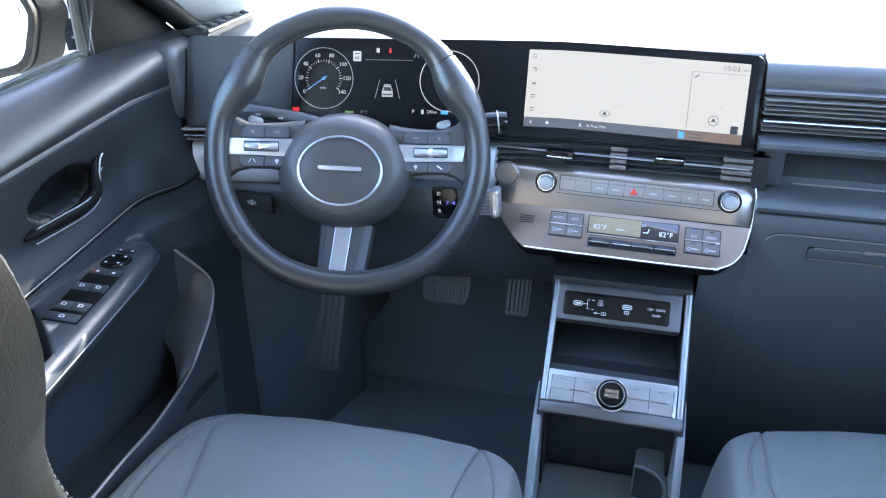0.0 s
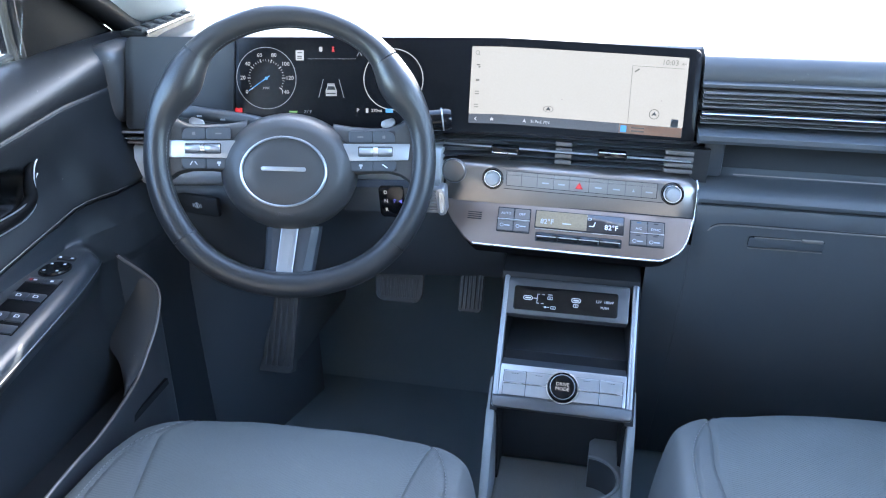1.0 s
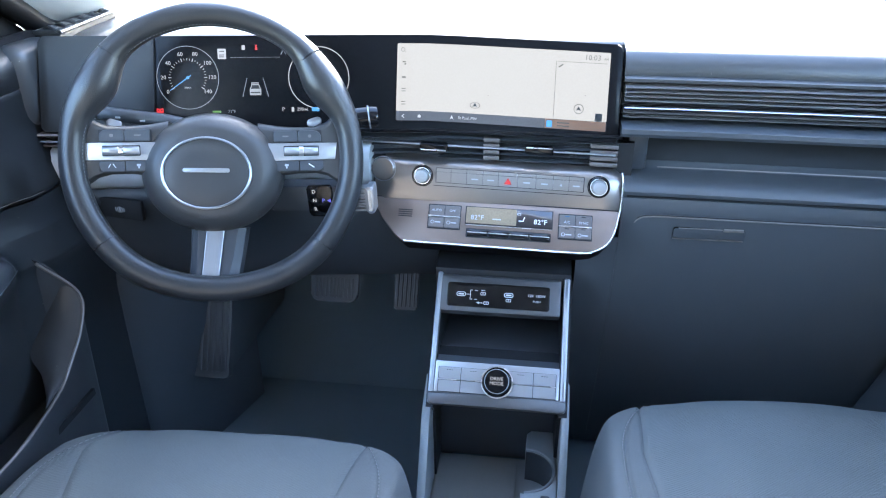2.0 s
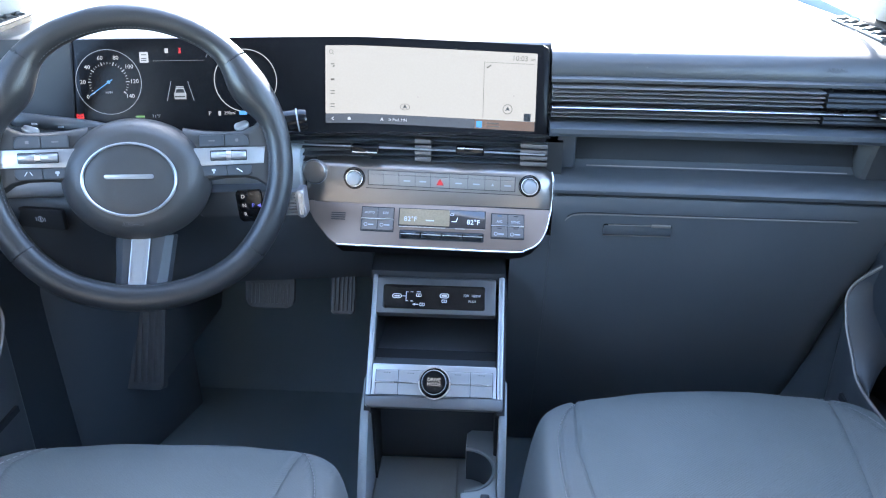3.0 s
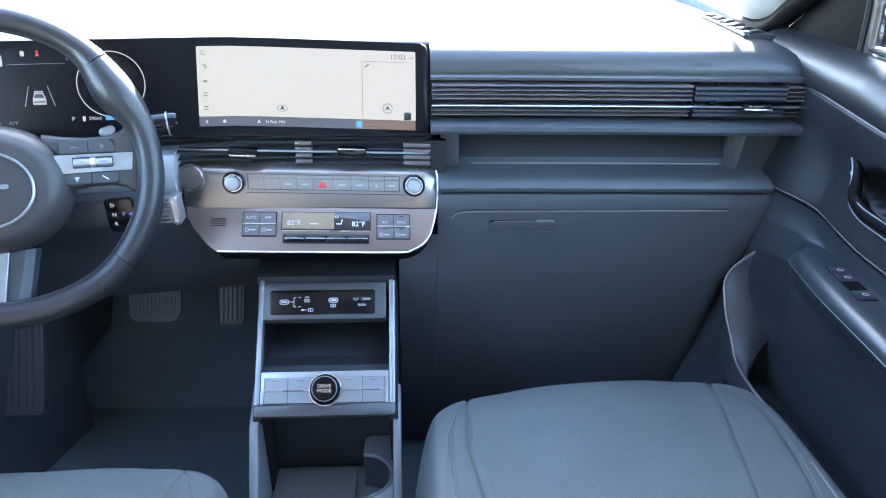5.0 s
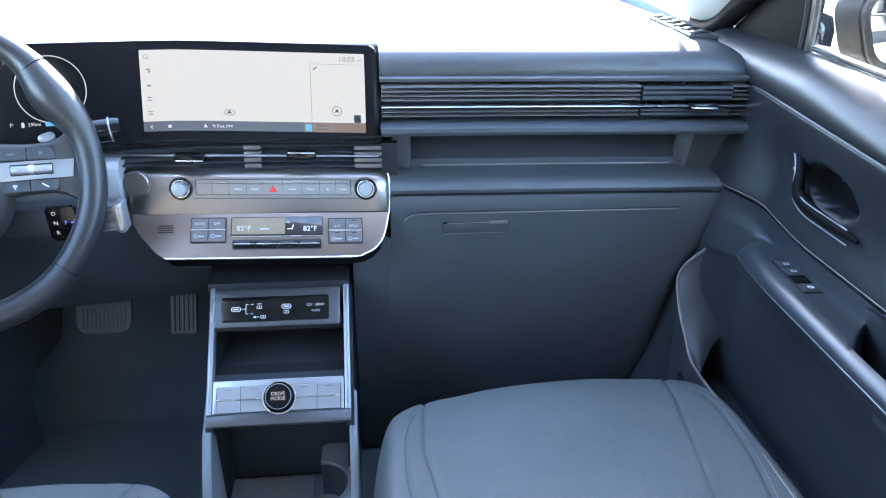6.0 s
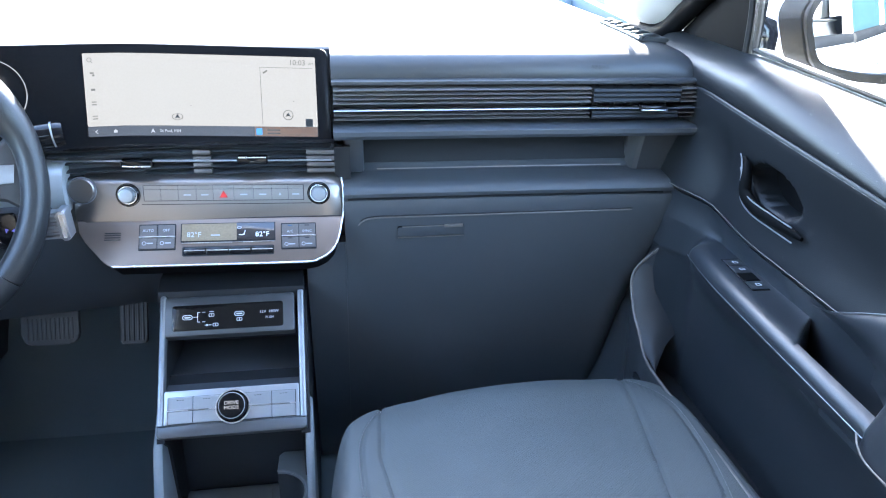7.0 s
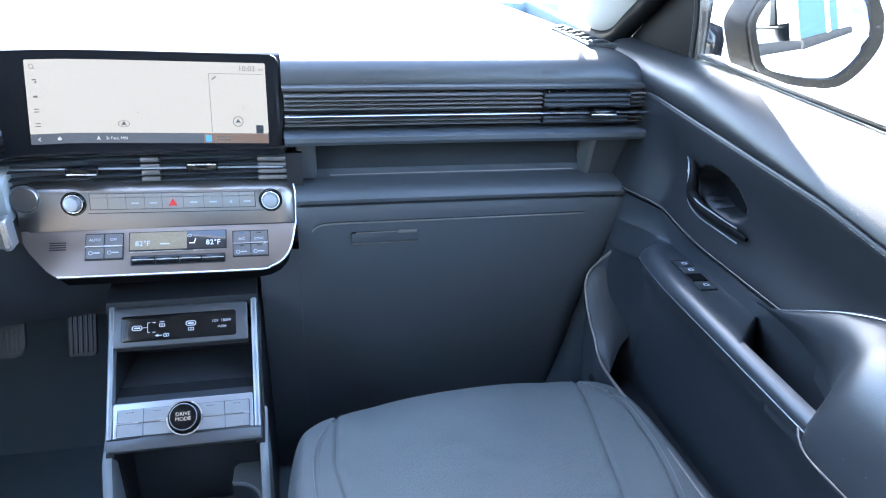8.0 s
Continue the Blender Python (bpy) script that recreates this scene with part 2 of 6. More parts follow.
def tube(points, r, seg=8, closed=False, flat=1.0):
    """A round bar along points; r one radius or one for each point."""
    pts = [Vector(p) for p in points]
    rings, up = [], None
    for k, p in enumerate(pts):
        a, b = (pts[k - 1], pts[(k + 1) % len(pts)]) if closed else (pts[max(k - 1, 0)], pts[min(k + 1, len(pts) - 1)])
        d = (b - a).normalized()
        if up is None:
            up = Vector((0, 0, 1)) if abs(d.z) < 0.9 else Vector((1, 0, 0))
        side = d.cross(up).normalized()
        up = side.cross(d).normalized()
        q = r[k] if isinstance(r, (list, tuple)) else r
        rings.append([p + q * (math.cos(t) * side + flat * math.sin(t) * up) for t in (2 * math.pi * j / seg for j in range(seg))])
    if closed:
        rings.append(rings[0])
        bm = loft(rings, caps=False)
        bmesh.ops.remove_doubles(bm, verts=bm.verts, dist=1e-6)
        return bm
    return loft(rings)


def spline(pts, n=8):
    """A smooth way through points (Catmull-Rom)."""
    p = [Vector(q) for q in pts]
    p = [2 * p[0] - p[1], *p, 2 * p[-1] - p[-2]]
    out = []
    for i in range(1, len(p) - 2):
        for j in range(n):
            t = j / n
            a, b, c, d = p[i - 1], p[i], p[i + 1], p[i + 2]
            out.append(0.5 * (2 * b + (c - a) * t + (2 * a - 5 * b + 4 * c - d) * t * t + (3 * b - a - 3 * c + d) * t ** 3))
    return out + [p[-2]]


def extrude_x(profile, x0, x1, steps=12, off=lambda x: 0.0, close=True):
    """A (y, z) profile drawn along x, moved in y by off(x)."""
    rings = []
    for k in range(steps + 1):
        x = x0 + (x1 - x0) * k / steps
        rings.append([(x, y + off(x), z) for y, z in profile])
    return loft(rings, closed=close, caps=close)


def plane_frame(x, y, z, lean):
    """Axes of a face that looks backwards in the car and up by lean degrees: x right, y up the face, z out of it."""
    return Matrix.Translation((x, y, z)) @ Matrix.Rotation(radians(90 - lean), 4, "X")


def smooth01(t):
    t = min(1.0, max(0.0, t))
    return t * t * (3 - 2 * t)




def dust(m, scale=70.0, size=0.10, share=0.16):
    """Pale dust specks scattered over a dark material."""
    n, l = m.node_tree.nodes, m.node_tree.links
    p = n["Principled BSDF"]
    tc, vo, lt, sep, pick, mul, mix = (n.new("ShaderNode" + k) for k in ("TexCoord", "TexVoronoi", "Math", "SeparateColor", "Math", "Math", "MixRGB"))
    vo.inputs["Scale"].default_value = scale
    lt.operation, lt.inputs[1].default_value = "LESS_THAN", size
    pick.operation, pick.inputs[1].default_value = "LESS_THAN", share
    mul.operation = "MULTIPLY"
    l.new(tc.outputs["Object"], vo.inputs["Vector"])
    l.new(vo.outputs["Distance"], lt.inputs[0])
    l.new(vo.outputs["Color"], sep.inputs[0])
    l.new(sep.outputs[0], pick.inputs[0])
    l.new(lt.outputs[0], mul.inputs[0])
    l.new(pick.outputs[0], mul.inputs[1])
    l.new(mul.outputs[0], mix.inputs[0])
    old = p.inputs["Base Color"].links[0].from_socket
    l.new(old, mix.inputs[1])
    mix.inputs[2].default_value = (0.20, 0.19, 0.17, 1)
    l.new(mix.outputs[0], p.inputs["Base Color"])


dust(SOFT, 130.0, 0.075, 0.10)
dust(LEDGE, 260.0, 0.10, 0.25)
dust(DOORMID, 130.0, 0.06, 0.06)
dust(DOOR, 130.0, 0.06, 0.05)
dust(DUSTY, 200.0, 0.11, 0.2)

def text(name, s, size, m, material, parent, depth=0.0002, align="CENTER"):
    """Writing as thin raised letters; m: the middle of the line, x along it, z out of the face."""
    cu = bpy.data.curves.new(name, "FONT")
    cu.body, cu.size, cu.extrude, cu.align_x, cu.align_y = s, size, depth, align, "CENTER"
    cu.resolution_u = 2
    tmp = bpy.data.objects.new(name, cu)
    me = bpy.data.meshes.new_from_object(tmp)
    bpy.data.objects.remove(tmp)
    bm = bmesh.new()
    bm.from_mesh(me)
    bpy.data.meshes.remove(me)
    return part(name, xf(bm, m), material, parent)


def T(x, y, z=0.0):
    return Matrix.Translation((x, y, z))


def shear(k):
    """Lets a face sink by k for each metre to the right."""
    m = Matrix.Identity(4)
    m[1][0] = k
    return m


def bar(x0, y0, x1, y1, z0, z1, m, r=0.0, bevel=0.0):
    return prism(rrect(abs(x1 - x0), abs(y1 - y0), r, 3, (x0 + x1) / 2, (y0 + y1) / 2) if r else [(x0, y0), (x1, y0), (x1, y1), (x0, y1)], z0, z1, bevel, m)


def ringplate(r0, r1, z0, z1, m, seg=48):
    return lathe([(r0, z0), (r1, z0), (r1, z1), (r0, z1), (r0, z0)], seg, m, False)


# ---- the shell that closes the cabin ----
def flat(name, pts, material, thick=0.02, label="", category="", kind="structure"):
    bm = bmesh.new()
    f = bm.faces.new([bm.verts.new(p) for p in pts])
    bm.normal_update()
    bmesh.ops.solidify(bm, geom=[f], thickness=thick)
    return tagged(part(name, bm, material), label, category, kind=kind)


GROUND_Z = -0.36
bm = bmesh.new()
bmesh.ops.create_grid(bm, x_segments=8, y_segments=8, size=600)
tagged(part("ground", xf(bm, T(0, 0, GROUND_Z)), ASPHALT), "pale sunlit parking lot pavement outside the car", "ground", kind="structure")
flat("floor", [(-0.78, -2.2, 0), (0.78, -2.2, 0), (0.78, 0.55, 0), (-0.78, 0.55, 0)], CARPET, 0.02, "black carpeted car floor", "floor")
flat("wall_toe_board", [(-0.78, 0.40, 0.0), (0.78, 0.40, 0.0), (0.78, 0.62, 0.30), (-0.78, 0.62, 0.30)], CARPET, 0.02, "black carpeted sloping toe board", "bulkhead")
flat("wall_firewall", [(-0.78, 0.62, 0.28), (0.78, 0.62, 0.28), (0.78, 0.82, 0.795), (-0.78, 0.82, 0.795)], CARPET, 0.02, "black carpeted footwell bulkhead", "bulkhead")
flat("wall_rear", [(-0.78, -2.2, 0), (0.78, -2.2, 0), (0.74, -2.25, 0.76), (-0.74, -2.25, 0.76)], HARD, 0.02, "dark rear wall of the cabin", "wall")
# unseen bench back, added so the front panels reflect something dark
flat("wall_reflection_bench", [(-0.64, -1.62, 0.30), (0.64, -1.62, 0.30), (0.60, -1.84, 1.00), (-0.60, -1.84, 1.00)], BACKREST, 0.10, "unseen dark tan bench back added to darken reflections", "rear seat")
# unseen front edge drawn forward to keep sun off the driver backrest
flat("ceiling", [(-0.60, -2.05, 1.22), (0.60, -2.05, 1.22), (0.585, -0.06, 1.190), (-0.585, -0.06, 1.190)], LINER, 0.03, "light grey cloth headliner", "ceiling")
for s in (-1, 1):
    flat("wall_side_left" if s < 0 else "wall_side_right", [(s * 0.735, -1.25, 0), (s * 0.735, -2.2, 0), (s * 0.735, -2.2, 0.80), (s * 0.735, -1.25, 0.80)], HARD, 0.02, "dark rear door panel of the cabin", "wall")
    flat("trim_b_pillar", [(s * 0.735, -0.95, 0.78), (s * 0.735, -1.15, 0.78), (s * 0.62, -1.12, 1.23), (s * 0.62, -0.98, 1.23)], LINER, 0.03, "light grey pillar trim behind the front door", "pillar")
    flat("trim_c_pillar", [(s * 0.735, -1.75, 0.78), (s * 0.735, -2.25, 0.78), (s * 0.62, -2.08, 1.23), (s * 0.62, -1.85, 1.23)], LINER, 0.03, "light grey rear pillar trim", "pillar")
    # the scuttle side that closes the dash towards the wheel arch
    flat("wall_cowl_side", [(s * 0.72, 0.15, 0.0), (s * 0.72, 0.66, 0.0), (s * 0.72, 0.84, 0.80), (s * 0.72, 0.15, 0.77)], CARPET, 0.02, "dark side wall of the footwell", "wall")

# ---- windshield and pillars ----
shield = flat("window_1", [(-0.68, 0.84, 0.80), (0.68, 0.84, 0.80), (0.57, -0.15, 1.24), (-0.57, -0.15, 1.24)], GLASS, 0.004, "clear raked windshield glass", "windshield")
shield.visible_shadow = False
# added bands out of view; the wide left one blocks sun from the driver door
for s, b0, b1 in ((-1, 0.560, 0.465), (1, 0.640, 0.560)):
    flat("trim_sun_block_band", [(s * 0.650, 0.55, 0.927), (s * b0, 0.55, 0.927), (s * b1, -0.15, 1.238), (s * 0.570, -0.15, 1.238)], MATTE, 0.003, "added unseen black band that blocks sun, wider on the driver side", "windshield trim")
for s, dy in ((-1, -0.145), (1, 0.0)):
    pil = thing("windshield_pillar", "light grey windshield pillar trim beside the dashboard", "pillar", "windshield pillars", "structure")
    rings = []
    for k in range(15):
        t = k / 14
        c = Vector((0.725 - 0.135 * t, 0.385 + 0.75 * dy * (1 - t) - 0.56 * t, 0.800 + 0.44 * t))
        w = (0.066 - 0.014 * t) * (1 - 0.5 * (1 - smooth01(t / 0.06)))
        rings.append([(s * (c.x - w * math.cos(a)), c.y + 0.85 * w * math.cos(a) + 0.3 * w * math.sin(a), c.z + 0.55 * w * math.sin(a)) for a in (2 * math.pi * j / 18 for j in range(18))])
    part("trim", loft(rings), LINER, pil)
    sail = [(0.315, 0.765), (0.100, 0.786), (0.098, 0.95), (0.12, 0.95), (0.135, 0.905), (0.181, 0.866), (0.253, 0.829), (0.285, 0.800), (0.305, 0.780)]
    part("sail_panel", xf(prism(sail[::-1], 0.0, 0.022, 0.008), Matrix(((0, 0, -s, s * 0.738), (1, 0, 0, dy), (0, 1, 0, 0), (0, 0, 0, 1)))), MATTE, pil, "black triangular sail panel")
    strip = spline([(s * 0.690, 0.43 + dy, 0.778), (s * 0.702, 0.335 + dy, 0.787), (s * 0.708, 0.272 + dy, 0.828), (s * 0.704, 0.190 + dy, 0.878), (s * 0.685, 0.105 + dy, 0.935), (s * 0.64, 0.0, 1.06)], 6)
    part("door_weatherstrip", tube(strip, 0.017, 10), MATTE, pil, "black door weatherstrip")
    # the unseen upper channel leans inward so that sun reaches the door ledge
    seal = [(s * 0.722, 0.101 + dy, 0.78), (s * 0.717, 0.099 + dy, 0.86), (s * 0.699, 0.094 + dy, 0.93), (s * 0.668, 0.085 + dy, 1.03), (s * 0.62, 0.04 + dy, 1.18)]
    part("window_channel", tube(spline(seal, 6), 0.0065, 8), RUBBER, pil)
    part("channel_lip", tube([(a + s * 0.003, b - 0.009, c) for a, b, c in spline(seal, 6)], 0.0060, 8), TAN, pil, "tan window channel lip")
    glass = flat("window_2" if s < 0 else "window_3", [(s * 0.722, 0.09 + dy, 0.785), (s * 0.722, -0.98, 0.76), (s * 0.63, -0.98, 1.22), (s * 0.64, 0.02, 1.18)], GLASS, 0.004, "clear front side window glass", "window")
    glass.visible_shadow = False


# ---- dashboard ----
def off_left(x):
    return -0.15 * (math.sqrt((max(0.0, -0.10 - x)) ** 2 + 0.0016) - 0.04)


def off_right(x):
    return -0.013 * max(0.0, (x - 0.15) / 0.5) ** 1.5


def off_dash(x):
    return off_left(x) if x < 0 else off_right(x)


dash = thing("dashboard", "dark grey soft plastic dashboard below the windshield", "dashboard")
top = [(0.84, 0.795), (0.84, 0.75), (0.20, 0.70), (0.150, 0.750), (0.1485, 0.7535), (0.1495, 0.765), (0.156, 0.776), (0.168, 0.784), (0.185, 0.789), (0.22, 0.793), (0.32, 0.797), (0.5, 0.797)]
pad = extrude_x(top, 0.150, 0.705, 30, off_dash)
back = [(0.84, 0.795), (0.84, 0.75), (0.20, 0.68), (0.172, 0.70), (0.196, 0.785), (0.205, 0.791), (0.24, 0.794), (0.32, 0.797), (0.5, 0.797)]
pad2 = extrude_x(back, -0.69, 0.150, 36, off_dash)
for v in (*pad.verts, *pad2.verts):      # the pad falls away in a curve towards both ends
    e = max(0.0, (abs(v.co.x + 0.005) - 0.615) / 0.08)
    v.co.z -= 0.022 * e * e * (1 if v.co.z > 0.74 else 0)
part("display_shelf", pad2, SOFT, dash)
part("top_pad", pad, SOFT, dash)

# passenger side: vent band, shelf, glove box
vent = [(0.178, 0.752), (0.178, 0.692), (0.118, 0.692), (0.112, 0.689), (0.111, 0.683), (0.114, 0.678), (0.122, 0.676), (0.27, 0.676), (0.27, 0.752)]
part("vent_shelf", extrude_x(vent, 0.150, 0.678, 24, off_right), HARD, dash)
part("vent_brow", extrude_x([(0.142, 0.7535), (0.138, 0.7515), (0.138, 0.7475), (0.145, 0.746), (0.175, 0.748), (0.175, 0.7535)], 0.150, 0.678, 24, off_right), SOFT, dash)
for z in (0.7405, 0.7345, 0.7285, 0.7225, 0.7065, 0.7005):
    part("louvre", extrude_x([(0.133, z - 0.0006), (0.1325, z + 0.0006), (0.136, z + 0.0016), (0.17, z + 0.0016), (0.17, z - 0.0014)], 0.152, 0.512, 12, off_right), LOUVRE, dash)
for z in (0.7405, 0.7345, 0.7285, 0.7225, 0.7065, 0.7005):
    part("louvre", extrude_x([(0.133, z - 0.0006), (0.1325, z + 0.0006), (0.136, z + 0.0016), (0.17, z + 0.0016), (0.17, z - 0.0014)], 0.645, 0.674, 4, off_right), LOUVRE, dash)
part("outlet_back", extrude_x([(0.168, 0.746), (0.168, 0.695), (0.176, 0.695), (0.176, 0.746)], 0.512, 0.645, 6, off_right), PANEL, dash)
for k in range(5):
    x = 0.527 + 0.026 * k
    part("vane", rbox(0.002, 0.020, 0.046, 0.0006, T(x, 0.158 + off_right(x), 0.720)), PANEL, dash)
for z in (0.735, 0.7285, 0.7220, 0.704, 0.6985):
    part("vane", extrude_x([(0.132, z), (0.130, z + 0.003), (0.132, z + 0.006), (0.16, z + 0.006), (0.16, z)], 0.515, 0.643, 8, off_right), PANEL, dash)
part("trim_strip", extrude_x([(0.1285, 0.7130), (0.1265, 0.7145), (0.1285, 0.7160), (0.14, 0.7160), (0.14, 0.7130)], 0.152, 0.676, 16, off_right), CHROME, dash, "thin chrome strip")
part("vent_tab", rbox(0.040, 0.016, 0.008, 0.003, T(0.601, 0.128 + off_right(0.601), 0.7155) @ Matrix.Rotation(-0.1, 4, "Z")), GLOSS, dash, "black vent tab with a bright edge")
part("vent_tab_edge", rbox(0.038, 0.004, 0.0025, 0.001, T(0.601, 0.1195 + off_right(0.601), 0.7135) @ Matrix.Rotation(-0.1, 4, "Z")), CHROME, dash)
low = [(0.205, 0.690), (0.169, 0.626), (0.1635, 0.6195), (0.158, 0.6165), (0.128, 0.6135), (0.115, 0.611), (0.1075, 0.606), (0.1050, 0.6020), (0.1065, 0.5970), (0.1115, 0.5955), (0.1115, 0.5930), (0.1075, 0.5915), (0.1055, 0.583), (0.1062, 0.572), (0.1070, 0.560),
       (0.1085, 0.545), (0.113, 0.51), (0.120, 0.46), (0.130, 0.41), (0.142, 0.36), (0.156, 0.31), (0.173, 0.26), (0.192, 0.205), (0.216, 0.14), (0.244, 0.07), (0.27, 0.01), (0.55, 0.01), (0.55, 0.69)]


def turn_back(bm):
    """The panel's outer end rounds away towards the door, further in the lower it lies."""
    for v in bm.verts:
        if v.co.z < 0.625:
            d = max(0.0, v.co.x - 0.572 - 0.062 * smooth01((v.co.z - 0.35) / 0.25))
            v.co.y += 16.0 * d * d
            v.co.x -= 1.5 * d * d
    return bm


part("lower_panel", turn_back(extrude_x(low, 0.1610, 0.664, 60, off_right)), GLOVE, dash, "", 30)
part("tunnel_side", extrude_x([(0.55, 0.528)] + [(y + 0.0004, z) for y, z in [(0.1105, 0.528)] + low[16:]][:-1], 0.104, 0.1608, 4, off_right), GLOVE, dash, "", 30)
# dark sheet over the panel's own back wall paints the recess's shade
part("shelf_shade", extrude_x([(0.2040, 0.6905), (0.1686, 0.6275), (0.1676, 0.6282), (0.2030, 0.6912)], 0.192, 0.588, 8, off_right), PANEL, dash, "dark sheet for the shade at the shelf back")
# pale strip paints the highlight where the shelf floor meets its back
part("shelf_glint", extrude_x([(0.1648, 0.6190), (0.1632, 0.6206), (0.1622, 0.6190)], 0.211, 0.580, 12, off_right), BTN, dash, "pale strip for the glint on the shelf edge")
part("lip_gap", extrude_x([(0.1088, 0.5920), (0.1075, 0.5932), (0.1088, 0.5944), (0.1112, 0.5944), (0.1112, 0.5920)], 0.166, 0.628, 12, off_right), DARK, dash)
part("shelf_end", loft([[(0.5855 + d, 0.160, z), (0.594 + 1.6 * d, 0.143, z), (0.600 + 1.6 * d, 0.139, z), (0.668, 0.136, z), (0.668, 0.262, z), (0.594 + d, 0.262, z)] for d, z in ((0.0, 0.616), (0.002, 0.640), (0.004, 0.660), (0.006, 0.679))]), SOFT, dash, "sloping end of the shelf", 25)
part("shelf_end", rbox(0.028, 0.060, 0.066, 0.004, T(0.178, 0.176, 0.653)), HARD, dash)
part("gap_cover", extrude_x([(0.136, 0.50), (0.136, 0.662), (0.15, 0.662), (0.15, 0.50)], 0.150, 0.172, 2), PANEL, dash)
# the lid's upper edge: a fine rounded step that dies away at both corners, its highlight put into a pale colour
lid = spline([(0.180, 0.1085 + off_right(0.180), 0.5545), (0.187, 0.1070 + off_right(0.187), 0.5620), (0.200, 0.1062 + off_right(0.200), 0.5655), (0.230, 0.1058 + off_right(0.23), 0.5665), (0.330, 0.1058 + off_right(0.33), 0.5665), (0.440, 0.1058 + off_right(0.44), 0.5672), (0.560, 0.1062 + off_right(0.56), 0.5682), (0.596, 0.1095 + off_right(0.596), 0.5680)], 8)
glove = part("glove_box_lid", tube(lid, 0.0013, 8), BTN, dash, "upper glove box lid edge, pale for its highlight")
part("lid_gap", tube([p + V(0, -0.0006, 0.0024) for p in lid[4:-3]], 0.0010, 6), DARK, dash)
HA = plane_frame(0, 0.1075, 0.543, -9)
LATCH = T(0, off_right(0.284), 0) @ HA
part("latch_pocket", prism(rrect(0.0975, 0.0165, 0.003, 4, 0.284, 0.0), -0.004, 0.0003, 0.0, LATCH), MATTE, glove)
part("latch", prism(rrect(0.097, 0.0155, 0.003, 4, 0.284, -0.0004), -0.003, 0.0016, 0.001, LATCH), GLOVE, glove)
part("latch_button", prism(rrect(0.027, 0.0045, 0.001, 3, 0.3165, 0.0080), 0.0, 0.0030, 0.001, LATCH), BTN, glove)
# pale bars paint the highlights along the latch edges
part("latch_glint", bar(0.2360, -0.0098, 0.3320, -0.0088, 0.0, 0.0022, LATCH), BTN, glove)
part("latch_glint", bar(0.2420, 0.0080, 0.3020, 0.0088, 0.0, 0.0020, LATCH), BTN, glove)
text("airbag_mark", "AIRBAG", 0.0075, T(0.524, 0.147 + off_right(0.524), 0.7685) @ Matrix.Rotation(radians(72), 4, "X") @ T(0, 0, 0.003), DARK, dash)

# side demister outlets at the outer corners of the pad: a dark slot crossed by slanted ribs
for s, a, b in ((1, (0.618, 0.375, 0.7995), (0.634, 0.215, 0.7940)), (-1, (-0.668, 0.290, 0.8020), (-0.660, 0.115, 0.7995))):
    a, b = Vector(a), Vector(b)
    side = Vector((s * 0.024, 0.006, -0.002))
    corners = [a - side * 0.55, a + side * 0.55, b + side * 1.0, b - side * 1.0]
    slot = part("demister_slot", loft([[p + V(0, 0, 0.0025) for p in corners], [p - V(0, 0, 0.012) for p in corners]]), DARK, dash, "dark demister slot")
    part("demister_frame", tube(corners, 0.0032, 8, closed=True), SOFT, slot)
    for k in range(6):
        p = a.lerp(b, (k + 0.55) / 6.0)
        w = 0.55 + 0.45 * k / 6
        ends = [p - side * w + V(0, -0.010, 0.002), p + V(0, 0, 0.0045), p + side * w + V(0, 0.010, 0.002)]
        part("demister_rib", tube(spline(ends, 4), [0.0062, 0.0062, 0.006, 0.0056, 0.0052, 0.0046, 0.004, 0.0034, 0.003], 8, flat=0.6), SOFT, slot)

# driver side: blank panel, outlet, silver band, knee panel
part("side_pad", rbox(0.050, 0.100, 0.118, 0.023, T(-0.681, 0.086, 0.734), 5), SOFT, dash)
part("knee_panel", extrude_x([(0.20, 0.668), (0.15, 0.664), (0.142, 0.60), (0.128, 0.585), (0.122, 0.57), (0.126, 0.54), (0.15, 0.47), (0.20, 0.40), (0.5, 0.36), (0.5, 0.668)], -0.675, -0.108, 24, off_left), HARD, dash)
part("silver_band", extrude_x([(0.140, 0.655), (0.122, 0.648), (0.112, 0.635), (0.108, 0.612), (0.112, 0.598), (0.122, 0.590), (0.15, 0.590), (0.15, 0.655)], -0.690, -0.200, 24, off_left), GREYBAND, dash, "satin silver band")
part("band_button", rbox(0.060, 0.008, 0.026, 0.003, T(-0.618, 0.110 + off_left(-0.618), 0.621) @ Matrix.Rotation(-0.15, 4, "Z")), GREYBAND, dash)
part("outlet_back", extrude_x([(0.15, 0.676), (0.13, 0.674), (0.13, 0.655), (0.15, 0.653)], -0.668, -0.50, 6, off_left), DARK, dash)
for z in (0.670, 0.655):
    part("louvre", extrude_x([(0.118, z), (0.116, z + 0.002), (0.118, z + 0.004), (0.14, z + 0.004), (0.14, z)], -0.668, -0.50, 8, off_left), BTN, dash)
part("trim_strip", extrude_x([(0.114, 0.6625), (0.112, 0.664), (0.114, 0.6655), (0.125, 0.6655), (0.125, 0.6625)], -0.655, -0.56, 6, off_left), CHROME, dash, "thin chrome strip")
swp = part("switch_panel", rbox(0.112, 0.010, 0.032, 0.004, T(-0.583, 0.1235 + off_left(-0.583), 0.560) @ Matrix.Rotation(-0.15, 4, "Z")), PANEL, dash)
for x in (-0.615, -0.565):
    part("switch", rbox(0.040, 0.006, 0.024, 0.003, T(x, 0.1170 + off_left(x), 0.560) @ Matrix.Rotation(-0.15, 4, "Z")), HARD, swp)
